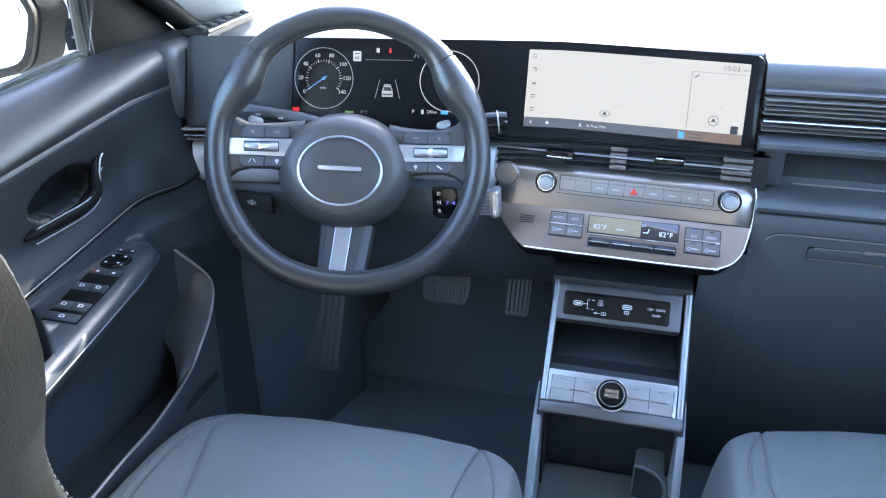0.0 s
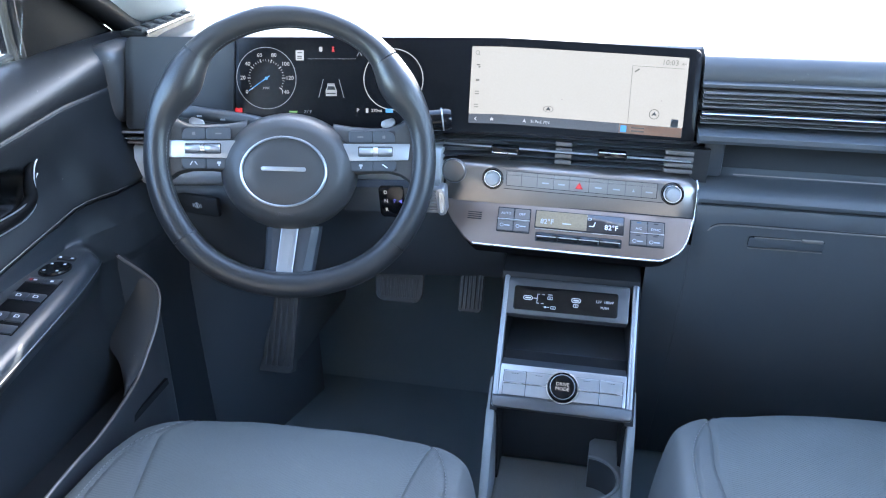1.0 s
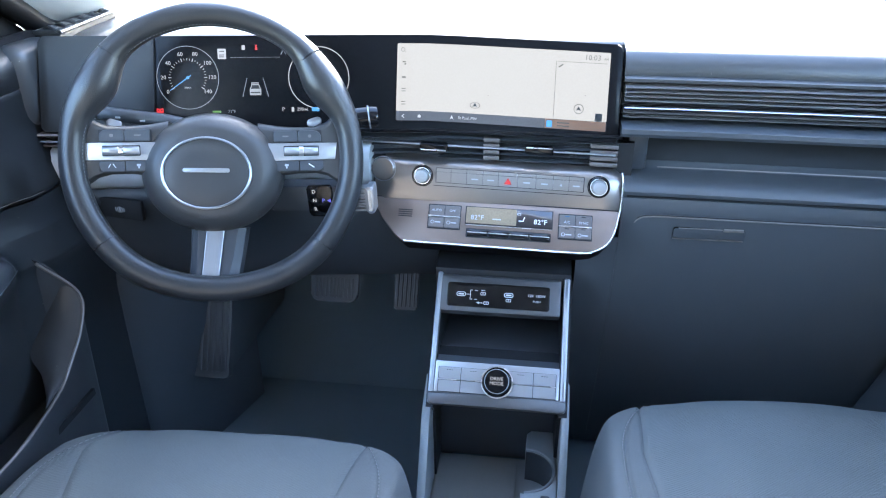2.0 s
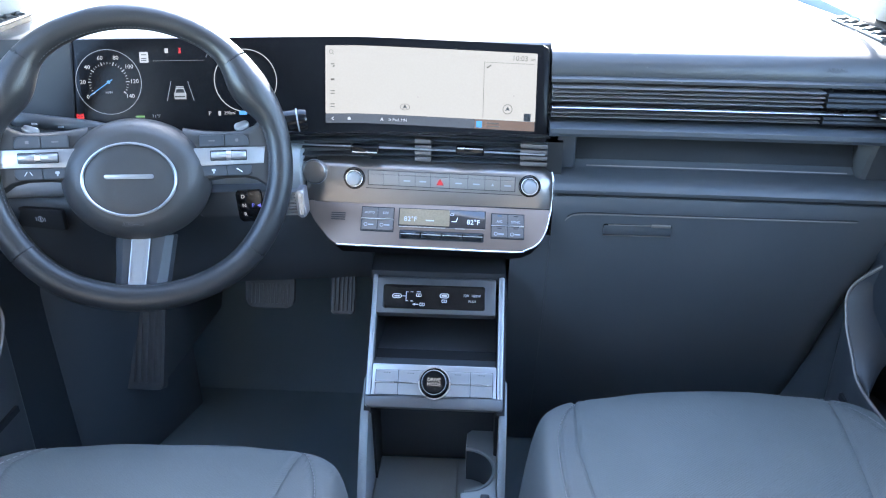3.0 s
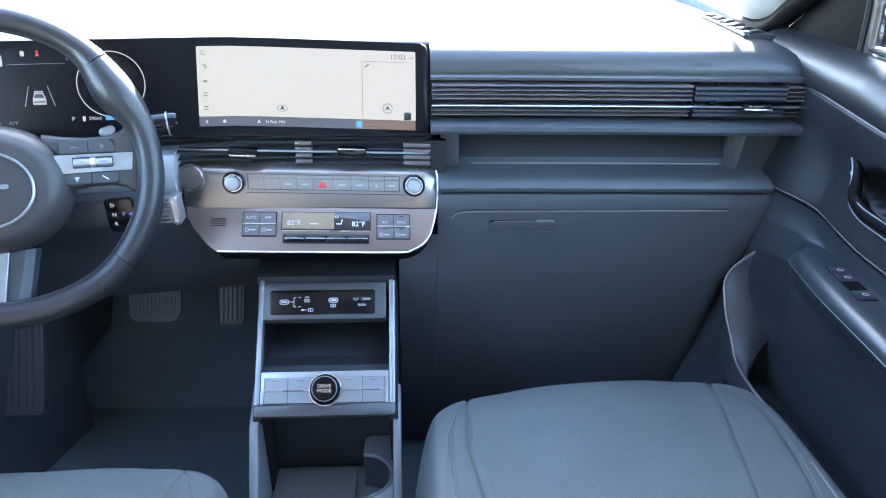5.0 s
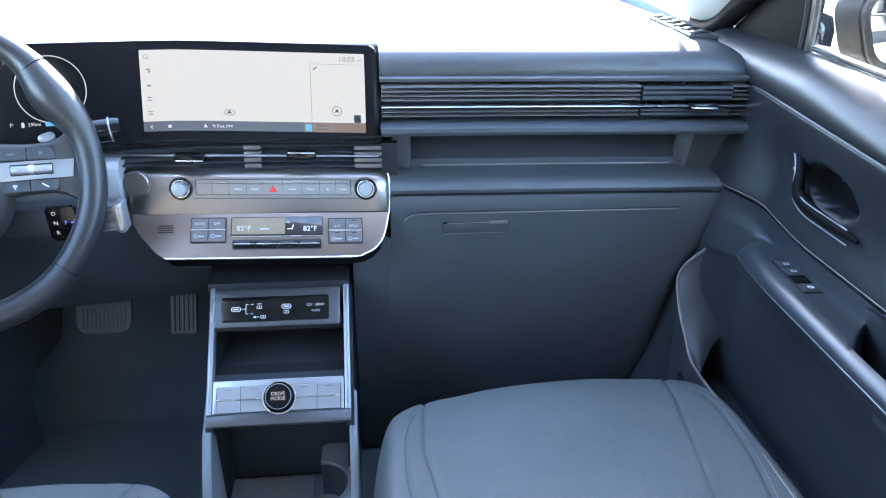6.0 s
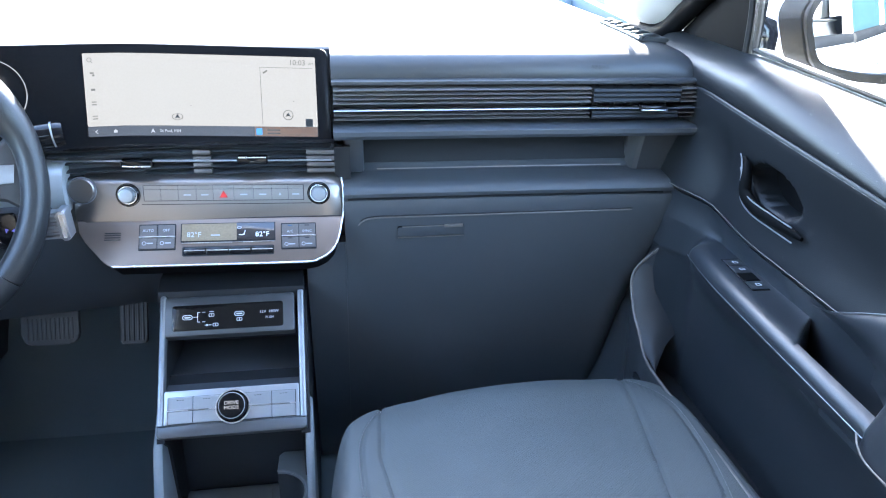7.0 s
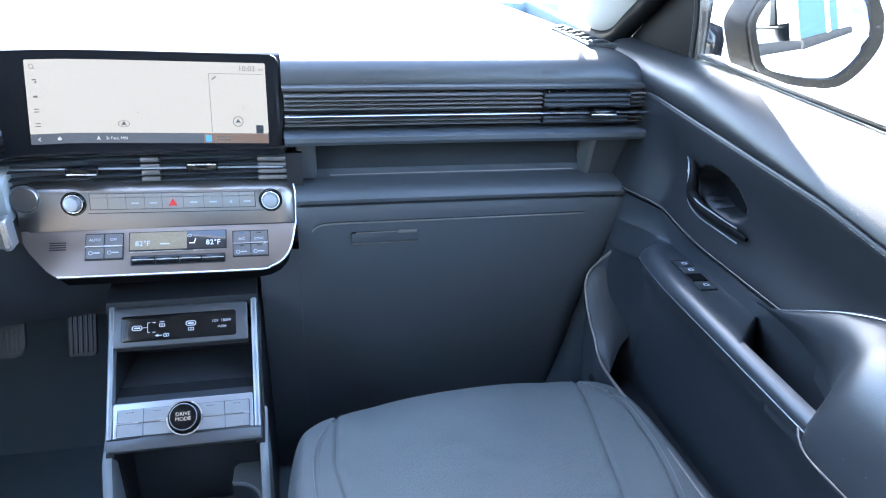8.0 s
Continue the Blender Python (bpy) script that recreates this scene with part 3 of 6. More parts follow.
BP = T(-0.565, 0.1133 + off_left(-0.565), 0.560) @ Matrix.Rotation(-0.15, 4, "Z") @ Matrix.Rotation(radians(90), 4, "X")
part("brake_symbol", ringplate(0.0036, 0.0046, 0, 0.0004, BP, 20), INK, swp)
part("brake_symbol", join(bar(-0.0075, -0.003, -0.0065, 0.003, 0, 0.0004, BP), bar(0.0065, -0.003, 0.0075, 0.003, 0, 0.0004, BP), bar(-0.001, -0.0025, 0.001, 0.003, 0, 0.0004, BP)), INK, swp)


# ---- instrument display ----
def panel_point(x, v, w):
    lean = radians(18)
    sag = 0.033 * (math.sqrt(max(0.0, x + 0.14) ** 2 + 0.0016) - 0.04)
    return Vector((x, 0.118 + off_left(x) + v * math.sin(lean) - w * math.cos(lean), 0.66 + v * math.cos(lean) + w * math.sin(lean) - sag))


def bend(bm):
    for k in range(-17, 4):
        bmesh.ops.bisect_plane(bm, geom=bm.verts[:] + bm.edges[:] + bm.faces[:], plane_co=(k * 0.04, 0, 0), plane_no=(1, 0, 0))
    for v in bm.verts:
        v.co = panel_point(*v.co)
    return bm


def on_panel(x, v, w=0.0):
    """A flat place on the display's face."""
    o, px, pv = panel_point(x, v, w), panel_point(x + 0.004, v, w), panel_point(x, v + 0.004, w)
    ax = (px - o).normalized()
    az = ax.cross((pv - o).normalized()).normalized()
    ay = az.cross(ax)
    return Matrix(((ax.x, ay.x, az.x, o.x), (ax.y, ay.y, az.y, o.y), (ax.z, ay.z, az.z, o.z), (0, 0, 0, 1)))


display = thing("instrument_display", "wide glossy black display with gauges and a lit map", "display")
part("housing", bend(prism(rrect(0.651, 0.1315, (0.004, 0.005, 0.010, 0.010), 6, -0.179, 0.0805), -0.022, 0.0, 0.002)), SCREEN, display)
part("rear_cover", bend(prism(rrect(0.655, 0.1330, 0.008, 6, -0.179, 0.0810), -0.034, -0.022, 0.0)), HARD, display)
part("blank_panel", bend(prism(rrect(0.156, 0.1300, (0.006, 0.002, 0.002, 0.008), 5, -0.575, 0.0815), -0.012, 0.004, 0.002)), PANEL, display, "matte dark grey blank panel")
mapo = part("map_screen", bend(prism(rrect(0.2925, 0.0925, 0.0012, 2, -0.0165, 0.0882), 0.0002, 0.0010)), MAP, display, "lit cream-coloured map screen")
stat = part("status_bar", bend(prism(rrect(0.2925, 0.0130, 0.0012, 2, -0.0165, 0.0353), 0.0002, 0.0010)), STATUS, display, "lit blue-grey status bar")
# marks on the map
part("inset_line", bend(join(bar(0.0568, 0.0435, 0.0574, 0.120, 0.001, 0.0013, Matrix.Identity(4)), bar(0.0574, 0.1195, 0.126, 0.120, 0.001, 0.0013, Matrix.Identity(4)))), MAPLINE, mapo)
for x, v, r in ((-0.052, 0.0575, 0.0058), (0.091, 0.0615, 0.0068)):
    part("position_ring", ringplate(r * 0.86, r, 0.001, 0.0013, on_panel(x, v - 0.004) @ Matrix.Diagonal((1.25 if x < 0 else 1.0, 0.75 if x < 0 else 1.0, 1, 1)), 28), MAPLINE, mapo)
    part("position_arrow", prism([(-0.0035, -0.0025), (0, -0.0008), (0.0035, -0.0025), (0, 0.0035)], 0.001, 0.0014, 0, on_panel(x, v - 0.004)), MAPDARK, mapo)
for x, v, w, h in ((-0.034, 0.072, 0.002, 0.001), (0.099, 0.080, 0.002, 0.001), (-0.153, 0.1135, 0.005, 0.0016), (-0.1515, 0.1105, 0.003, 0.002), (-0.153, 0.0925, 0.005, 0.0025), (-0.153, 0.0770, 0.006, 0.0012), (-0.153, 0.0735, 0.006, 0.0012), (-0.153, 0.0590, 0.006, 0.0012), (-0.153, 0.0555, 0.006, 0.0012), (0.0635, 0.1180, 0.007, 0.0018)):
    part("map_mark", prism(rrect(w, h, 0.0004, 2), 0.001, 0.0013, 0, on_panel(x, v - 0.004) @ Matrix.Rotation(0.6 if h == 0.0018 or v == 0.1105 else 0.0, 4, "Z")), MAPLINE, mapo)
part("search_symbol", ringplate(0.0022, 0.0029, 0.001, 0.0013, on_panel(-0.155, 0.126), 20), MAPLINE, mapo)
part("search_symbol", prism(rrect(0.003, 0.0007, 0.0002, 2), 0.001, 0.0013, 0, on_panel(-0.1525, 0.1233) @ Matrix.Rotation(-0.8, 4, "Z")), MAPLINE, mapo)
part("volume_key", prism(rrect(0.0095, 0.0105, 0.001, 3), 0.001, 0.0014, 0, on_panel(0.1185, 0.0475)), MAPDARK, mapo)
text("clock", "10:03", 0.0100, on_panel(0.106, 0.1265, 0.001), MAPLINE, mapo)
text("clock_half", "AM", 0.0045, on_panel(0.124, 0.1255, 0.001), MAPLINE, mapo)
text("place_name", "St Paul, MN", 0.0055, on_panel(-0.062, 0.0350, 0.001), GLOWW, stat)
for x in (-0.153, -0.130, -0.107, -0.084):
    pts = {-0.153: [(0.001, -0.0025), (0.002, -0.002), (-0.0005, 0), (0.002, 0.002), (0.001, 0.0025), (-0.002, 0)], -0.130: [(-0.0022, -0.002), (0.0022, -0.002), (0.0022, 0.0005), (0, 0.0025), (-0.0022, 0.0005)],
           -0.107: [(-0.002, -0.0018), (0.002, -0.0018), (0.002, -0.0008), (-0.002, -0.0008)], -0.084: [(-0.0025, -0.0025), (0, -0.0012), (0.0025, -0.0025), (0, 0.003)]}[x]
    part("bar_symbol", prism(pts, 0.001, 0.0013, 0, on_panel(x, 0.0350)), GLOWW, stat)
part("bar_symbol", prism(rrect(0.004, 0.0009, 0.0002, 2), 0.001, 0.0013, 0, on_panel(-0.107, 0.0370)), GLOWW, stat)
# the tile's reddish tint stands in for sun flare on the screen
part("media_tile", bend(bar(0.046, 0.0290, 0.129, 0.0416, 0.001, 0.0012, Matrix.Identity(4))), GLOWO, stat, "dim grey media tile, reddened for sun flare")
part("media_cover", prism(rrect(0.008, 0.009, 0.001, 3), 0.0012, 0.0016, 0, on_panel(0.052, 0.0350)), GLOWB, stat)
for v in (0.0373, 0.0330):
    part("media_line", prism(rrect(0.017, 0.0017, 0.0003, 2), 0.0012, 0.0016, 0, on_panel(0.071, v)), MAPLINE, stat)

# gauges
dial_x, dial_v = -0.4515, 0.0895
part("speed_ring", ringplate(0.0425, 0.0433, 0.0004, 0.0008, on_panel(dial_x, dial_v), 72), GLOWG, display)
for k in range(29):
    a = radians(215 - 250 * k / 28)
    big = k % 4 == 0
    m = on_panel(dial_x, dial_v) @ Matrix.Rotation(a, 4, "Z")
    part("speed_tick", prism(rrect(0.0045 if big else 0.0025, 0.0011 if big else 0.0006, 0.0002, 2, 0.0250, 0), 0.0004, 0.0009, 0, m), GLOWW, display)
for k, n in enumerate(("0", "20", "40", "60", "80", "100", "120", "140")):
    a = radians(215 - 250 * k / 7)
    text("speed_number", n, 0.0078, on_panel(dial_x + 0.0335 * math.cos(a), dial_v + 0.0335 * math.sin(a), 0.0005), GLOWW, display)
text("speed_unit", "MPH", 0.0045, on_panel(dial_x, dial_v - 0.014, 0.0005), GLOWG, display)
m = on_panel(dial_x, dial_v) @ Matrix.Rotation(radians(214), 4, "Z")
part("speed_needle", prism([(-0.006, -0.0006), (0.031, -0.0004), (0.031, 0.0004), (-0.006, 0.0006)], 0.0009, 0.0014, 0, m), GLOWB, display, "blue needle")
part("needle_cap", lathe([(0.0022, 0.0009), (0.0022, 0.0014), (0, 0.0015)], 16, on_panel(dial_x, dial_v)), GLOWB, display)
part("power_ring", ringplate(0.0415, 0.0427, 0.0004, 0.0008, on_panel(-0.271, 0.0885), 72), GLOWW, display)
car = part("car_symbol", prism([(-0.0078, -0.0085), (0.0078, -0.0085), (0.0080, -0.001), (0.0055, 0.0055), (0.0050, 0.0090), (-0.0050, 0.0090), (-0.0055, 0.0055), (-0.0080, -0.001)], 0.0004, 0.0008, 0, on_panel(-0.3585, 0.0735)), GLOWS, display, "white car symbol between lane lines")
part("car_window", prism([(-0.0062, -0.0015), (0.0062, -0.0015), (0.0044, 0.0035), (-0.0044, 0.0035)], 0.0008, 0.0011, 0, on_panel(-0.3585, 0.0752)), MAPDARK, car)
for o in (0.0092, 0.0045):
    part("car_line", prism(rrect(0.0100, 0.0006, 0.0002, 2), 0.0008, 0.0011, 0, on_panel(-0.3585, 0.0715 + o)), MAPDARK, car)
part("car_window", prism(rrect(0.0135, 0.0016, 0.0005, 3), 0.0008, 0.0011, 0, on_panel(-0.3585, 0.0685)), MAPDARK, car)
for s in (-1, 1):
    part("lane_line", prism([(s * 0.0175, -0.011), (s * 0.0185, -0.011), (s * 0.0115, 0.015), (s * 0.0108, 0.015)], 0.0004, 0.0008, 0, on_panel(-0.3585, 0.074)), GLOWG, display)
part("speed_limit_sign", prism(rrect(0.0115, 0.0140, 0.001, 3), 0.0004, 0.0008, 0, on_panel(-0.4045, 0.1215)), GLOWW, display)
for v in (0.125, 0.120, 0.1175):
    part("sign_line", prism(rrect(0.007, 0.0012, 0.0003, 2), 0.0008, 0.001, 0, on_panel(-0.4045, v)), MAPDARK, display)
part("top_line", bend(bar(-0.393, 0.1165, -0.325, 0.1169, 0.0004, 0.0008, Matrix.Identity(4))), GLOWG, display)
part("warning_lamp", prism(rrect(0.0045, 0.0065, 0.001, 3), 0.0004, 0.0008, 0, on_panel(-0.375, 0.130)), GLOWW, display)
part("warning_lamp", prism([(-0.002, -0.0035), (0.002, -0.0035), (0.001, 0.001), (0.0015, 0.0035), (-0.0015, 0.0035), (-0.001, 0.001)], 0.0004, 0.0008, 0, on_panel(-0.3575, 0.130)), GLOWR, display, "lit red belt warning lamp")
part("battery_lamp", prism(rrect(0.0098, 0.0068, 0.0010, 3), 0.0004, 0.0008, 0, on_panel(-0.4905, 0.0445)), GLOWR, display, "lit red battery warning lamp")
part("battery_gap", join(prism(rrect(0.0022, 0.0009, 0.0002, 2, -0.0023, 0), 0.0008, 0.001, 0, on_panel(-0.4905, 0.0447)), prism(rrect(0.0022, 0.0009, 0.0002, 2, 0.0023, 0), 0.0008, 0.001, 0, on_panel(-0.4905, 0.0447)), prism(rrect(0.0034, 0.0012, 0.0002, 2), 0.0008, 0.001, 0, on_panel(-0.4905, 0.0475))), MAPDARK, display)
part("assist_lamp", prism([(-0.004, -0.002), (-0.003, -0.002), (-0.0005, 0.0025), (0.0005, 0.0025), (0.003, -0.002), (0.004, -0.002), (0.0015, 0.003), (-0.0015, 0.003)], 0.0004, 0.0008, 0, on_panel(-0.320, 0.1225)), GLOWG, display)
part("ready_lamp", prism(rrect(0.012, 0.0028, 0.0008, 3), 0.0004, 0.0008, 0, on_panel(-0.412, 0.0425)), GLOWGR, display)
text("outside_temperature", "71\u00b0F", 0.0060, on_panel(-0.391, 0.0425, 0.0005), GLOWG, display)
text("gear_letter", "P", 0.0078, on_panel(-0.3195, 0.0450, 0.0005), GLOWW, display)
text("fuel_range", "290mi", 0.0062, on_panel(-0.293, 0.0450, 0.0005), GLOWW, display)
part("pump_symbol", prism(rrect(0.0035, 0.0065, 0.001, 3), 0.0004, 0.0008, 0, on_panel(-0.3065, 0.0450)), GLOWW, display)
part("fuel_bar", prism(rrect(0.0105, 0.0055, 0.0006, 3), 0.0004, 0.0008, 0, on_panel(-0.275, 0.0450)), GLOWB, display)
text("battery_share", "99%", 0.0062, on_panel(-0.2610, 0.0450, 0.0005), GLOWW, display)
part("small_line", prism(rrect(0.008, 0.0012, 0.0003, 3), 0.0004, 0.0008, 0, on_panel(-0.246, 0.0465)), GLOWG, display)

# ---- centre outlets under the display ----
cv = thing("centre_vents", "black centre air vents with a chrome bar", "air vent")
part("cavity", extrude_x([(0.150, 0.680), (0.150, 0.622), (0.2, 0.62), (0.2, 0.680)], -0.30, 0.152, 8, off_left), DARK, cv)
part("upper_lip", extrude_x([(0.124, 0.677), (0.122, 0.674), (0.124, 0.671), (0.155, 0.671), (0.155, 0.680)], -0.30, 0.152, 8, off_left), GLOSS, cv)
for z in (0.659, 0.648, 0.637, 0.628):
    part("louvre", extrude_x([(0.136, z), (0.134, z + 0.0015), (0.136, z + 0.003), (0.150, z + 0.003), (0.150, z)], -0.22, 0.150, 8, off_left), HARD, cv)
CB = shear(-0.022)
for x0, x1 in ((-0.0385, -0.0155), (0.112, 0.150)):
    for k in range(4):
        part("grey_louvre", bar(x0, 0.0105 + 0.0085 * k, x1, 0.0165 + 0.0085 * k, 0.0, 0.012, plane_frame(0, 0.136, 0.620, 8) @ CB, 0.001, 0.001), CBTN, cv)
part("chrome_bar", bar(-0.215, 0.0305, 0.146, 0.0330, 0.0, 0.003, plane_frame(0, 0.122, 0.620, 0) @ CB, 0.001, 0.0008), SILVER, cv, "thin bright bar")
for x, y in ((-0.1085, 0.0285), (0.0405, 0.0325)):
    tab = part("vent_tab", prism(rrect(0.040, 0.0115, 0.003, 4, x, y), 0.0, 0.012, 0.002, plane_frame(0, 0.124, 0.620, 5) @ CB), GLOSS, cv)
    part("tab_edge", prism(rrect(0.036, 0.0022, 0.001, 3, x, y - (0.0035 if x < 0 else -0.0042)), 0.0120, 0.0135, 0.0005, plane_frame(0, 0.124, 0.620, 5) @ CB), CHROME, tab, "chrome edge")

# ---- climate panel ----
stack = thing("climate_panel", "satin grey climate panel with knobs and buttons", "control panel")
UP = plane_frame(0, 0.108, 0.572, 15) @ shear(-0.024)
LOW = plane_frame(0, 0.062, 0.524, 44) @ shear(-0.018)
rings = []
for k in range(25):
    x = -0.195 + 0.3545 * k / 24
    e = max(0.0, (x - 0.148) / 0.0115, (-0.185 - x) / 0.010)
    rings.append([UP @ Vector((x, v_ - 0.010 * e * e * (v_ / 0.07), w_ - 0.006 * e * e)) for v_, w_ in ((-0.002, -0.03), (-0.002, 0.0034), (0.0, 0.004), (0.030, 0.004), (0.044, 0.0035), (0.051, 0.001), (0.057, -0.004), (0.0615, -0.011), (0.064, -0.02), (0.065, -0.03))])
part("upper_band", loft(rings), BAND, stack, "satin silver band")
lower_outline = [(-0.148, 0.001), (0.105, 0.001), (0.122, 0.004), (0.136, 0.011), (0.146, 0.022), (0.152, 0.036), (0.158, 0.0675), (-0.193, 0.0675), (-0.190, 0.050), (-0.182, 0.036), (-0.160, 0.010)]
part("lower_band", prism(lower_outline, -0.006, 0.004, 0.002, LOW), BRONZE, stack, "satin grey-brown lower panel")
part("panel_back", prism([(x * 0.985, y * 0.96 + 0.004) for x, y in lower_outline], -0.045, -0.0065, 0.0, LOW), MATTE, stack, "dark underside")
edge = [(-0.146, 0.0005), (-0.120, 0.0), (-0.02, 0.0), (0.104, 0.0002), (0.1215, 0.0034), (0.1355, 0.0105), (0.1455, 0.0215), (0.1515, 0.036)]
path = spline([LOW @ Vector((x, y, 0.0035)) for x, y in edge] + [LOW @ Vector((0.1568, 0.060, 0.0035)), UP @ Vector((0.1590, 0.008, 0.0030)), UP @ Vector((0.1598, 0.026, 0.0020)), UP @ Vector((0.1598, 0.044, 0.0002)), UP @ Vector((0.1580, 0.056, -0.004))], 5)
part("edge_trim", tube(path, 0.0013, 8), CHROME, stack, "thin chrome edge trim")
part("seam", bar(-0.192, 0.0655, 0.157, 0.0668, 0.0035, 0.0046, LOW), DARK, stack)
start = part("start_button", lathe([(0.0165, 0.003), (0.0165, 0.007), (0.0150, 0.0085), (0.0, 0.008)], 40, UP @ T(-0.182, 0.041)), BAND, stack)
part("start_ring", ringplate(0.0172, 0.0182, 0.003, 0.0068, UP @ T(-0.182, 0.041)), SILVER, start)
part("start_groove", ringplate(0.0163, 0.0172, 0.003, 0.0050, UP @ T(-0.182, 0.041)), DARK, start)
for x, y in ((-0.1245, 0.0345), (0.1265, 0.0350)):
    knob = part("knob", lathe([(0.0098, 0.003), (0.0098, 0.017), (0.0088, 0.0190), (0.0070, 0.0194), (0.0, 0.0190)], 40, UP @ T(x, y)), SBTN, stack, "round silver knob")
    part("knob_base", lathe([(0.0140, 0.003), (0.0140, 0.0065), (0.0125, 0.008), (0.0102, 0.008)], 40, UP @ T(x, y)), GLOSS, knob, "black knob base")
    part("knob_ring", ringplate(0.0145, 0.0156, 0.003, 0.0056, UP @ T(x, y)), GLOSS, knob)
    part("knob_collar", ringplate(0.0108, 0.0122, 0.0078, 0.0092, UP @ T(x, y)), CHROME, knob)
    for k in range(20):
        part("knurl", rbox(0.0006, 0.0011, 0.010, 0.0002, UP @ T(x, y) @ Matrix.Rotation(2 * math.pi * k / 20, 4, "Z") @ T(0.0098, 0, 0.0120), 1), SBTN, knob)
SY = 0.035
part("button_groove", prism(rrect(0.2115, 0.0215, 0.001, 3, 0.0005, SY + 0.0015), 0.0035, 0.0043, 0, UP), DARK, stack)
xs = (-0.1045, -0.0829, -0.0604, -0.0369, -0.0148, 0.0124, 0.0384, 0.0628, 0.085, 0.1055)
for k, (a, b) in enumerate(zip(xs, xs[1:])):
    bt = part("audio_button", bar(a + 0.0002, SY - 0.0085, b - 0.0002, SY + 0.0065, 0.0, 0.0050, UP, 0.0004, 0.0003), BAND, stack, "grey metal audio button", 10)
    part("button_cap", bar(a + 0.0002, SY + 0.0068, b - 0.0002, SY + 0.0118, 0.0, 0.0053, UP, 0.0004, 0.0004), BAND, bt, "", 10)
    cxk = (a + b) / 2
    if k == 4:
        part("hazard_mark", prism([(-0.0055, -0.004), (0.0055, -0.004), (0, 0.0055)], 0.0050, 0.0053, 0, UP @ T(cxk, SY - 0.001)), GLOWR, bt, "red hazard triangle")
    elif k == 7:
        part("print_mark", prism([(-0.002, -0.0015), (0.002, -0.0015), (0, 0.0025)], 0.0050, 0.0052, 0, UP @ T(cxk, SY - 0.001)), FAINT, bt)
    elif k > 1:
        part("print_mark", prism(rrect(0.0095, 0.0019, 0.0003, 2), 0.0050, 0.0052, 0, UP @ T(cxk, SY - 0.001)), FAINT, bt)
part("under_line", bar(-0.108, SY - 0.0140, 0.1165, SY - 0.0132, 0.0038, 0.0046, UP), DARK, stack)
for k in range(4):
    part("speaker_slit", bar(-0.157, 0.0372 + 0.0032 * k, -0.1365, 0.0386 + 0.0032 * k, 0.0036, 0.0046, LOW, 0.0005), DARK, stack)
for x0, x1, y0, y1, words in ((-0.1125, -0.0665, 0.0222, 0.0582, ("AUTO", "OFF", "", "")), (0.0738, 0.1197, 0.0192, 0.0560, ("A/C", "SYNC", "", ""))):
    part("button_recess", bar(x0 - 0.0008, y0 - 0.0008, x1 + 0.0008, y1 + 0.0008, 0.0035, 0.0045, LOW, 0.001), DARK, stack)
    xm, ym = (x0 + x1) / 2, (y0 + y1) / 2
    part("chrome_line", bar(x0, ym - 0.0007, x1, ym + 0.0007, 0.004, 0.0072, LOW), CHROME, stack)
    for k in range(4):
        a, b = (x0, xm) if k % 2 == 0 else (xm, x1)
        c, d = (ym, y1) if k < 2 else (y0, ym)
        bt = part("climate_button", bar(a + 0.0004, c + 0.0010, b - 0.0004, d - 0.0010, 0.0, 0.0062, LOW, 0.0008, 0.0008), CBTN, stack, "", 10)
        w = LOW @ T((a + b) / 2, (c + d) / 2 - (0.003 if x0 > 0 else 0.0), 0.0063)
        if words[k]:
            text("button_word", words[k], 0.0052, w, FAINT, bt)
        else:
            part("print_mark", join(ringplate(0.0020, 0.0027, 0, 0.0003, w @ T(-0.005, 0), 16), prism(rrect(0.008, 0.0016, 0.0004, 2, 0.0025, 0), 0, 0.0003, 0, w)), FAINT, bt)
        if x0 > 0:
            part("button_lamp", prism(rrect(0.006, 0.0012, 0.0003, 2), 0.0, 0.0003, 0, LOW @ T((a + b) / 2, d - 0.0035, 0.0062)), GLOWB if k == 0 else DARK, bt)
part("display_frame", bar(-0.0595, 0.0318, 0.0655, 0.0592, 0.0035, 0.0044, LOW, 0.001), DARK, stack)
lcd = part("climate_display", bar(-0.0585, 0.0330, 0.0645, 0.0582, 0.0, 0.0052, LOW, 0.001, 0.0004), LCDDARK, stack, "dark climate display with the sun's reflection coloured amber")
# amber plate paints the sunlit part of the dark display
part("sun_zone", bar(-0.0580, 0.0335, 0.0140, 0.0578, 0.0052, 0.0055, LOW, 0.001), LCD, lcd)
text("set_temperature", "82\u00b0F", 0.0102, LOW @ T(-0.042, 0.0420, 0.0056), FAINT, lcd)
text("set_temperature", "82\u00b0F", 0.0102, LOW @ T(0.0480, 0.0410, 0.0053), INK, lcd)
part("fan_mark", prism(rrect(0.012, 0.0016, 0.0004, 2), 0.0, 0.0003, 0, LOW @ T(-0.014, 0.0410, 0.0056)), FAINT, lcd)
part("seat_mark", prism([(-0.004, -0.003), (0.003, -0.003), (0.005, 0.004), (0.004, 0.004), (0.002, -0.0018), (-0.004, -0.0018)], 0.0, 0.0003, 0, LOW @ T(0.021, 0.0435, 0.0053)), INK, lcd)
part("fan_mark", prism(rrect(0.0055, 0.0032, 0.001, 2), 0.0, 0.0003, 0, LOW @ T(0.0175, 0.0515, 0.0053), hole=rrect(0.0040, 0.0018, 0.0006, 2)), FAINT, lcd)
part("chrome_line", bar(-0.0580, 0.0305, 0.0640, 0.0312, 0.0036, 0.0052, LOW), CHROME, stack)
part("slider_recess", bar(-0.0570, 0.0120, 0.0635, 0.0258, 0.0035, 0.0045, LOW, 0.002), DARK, stack)
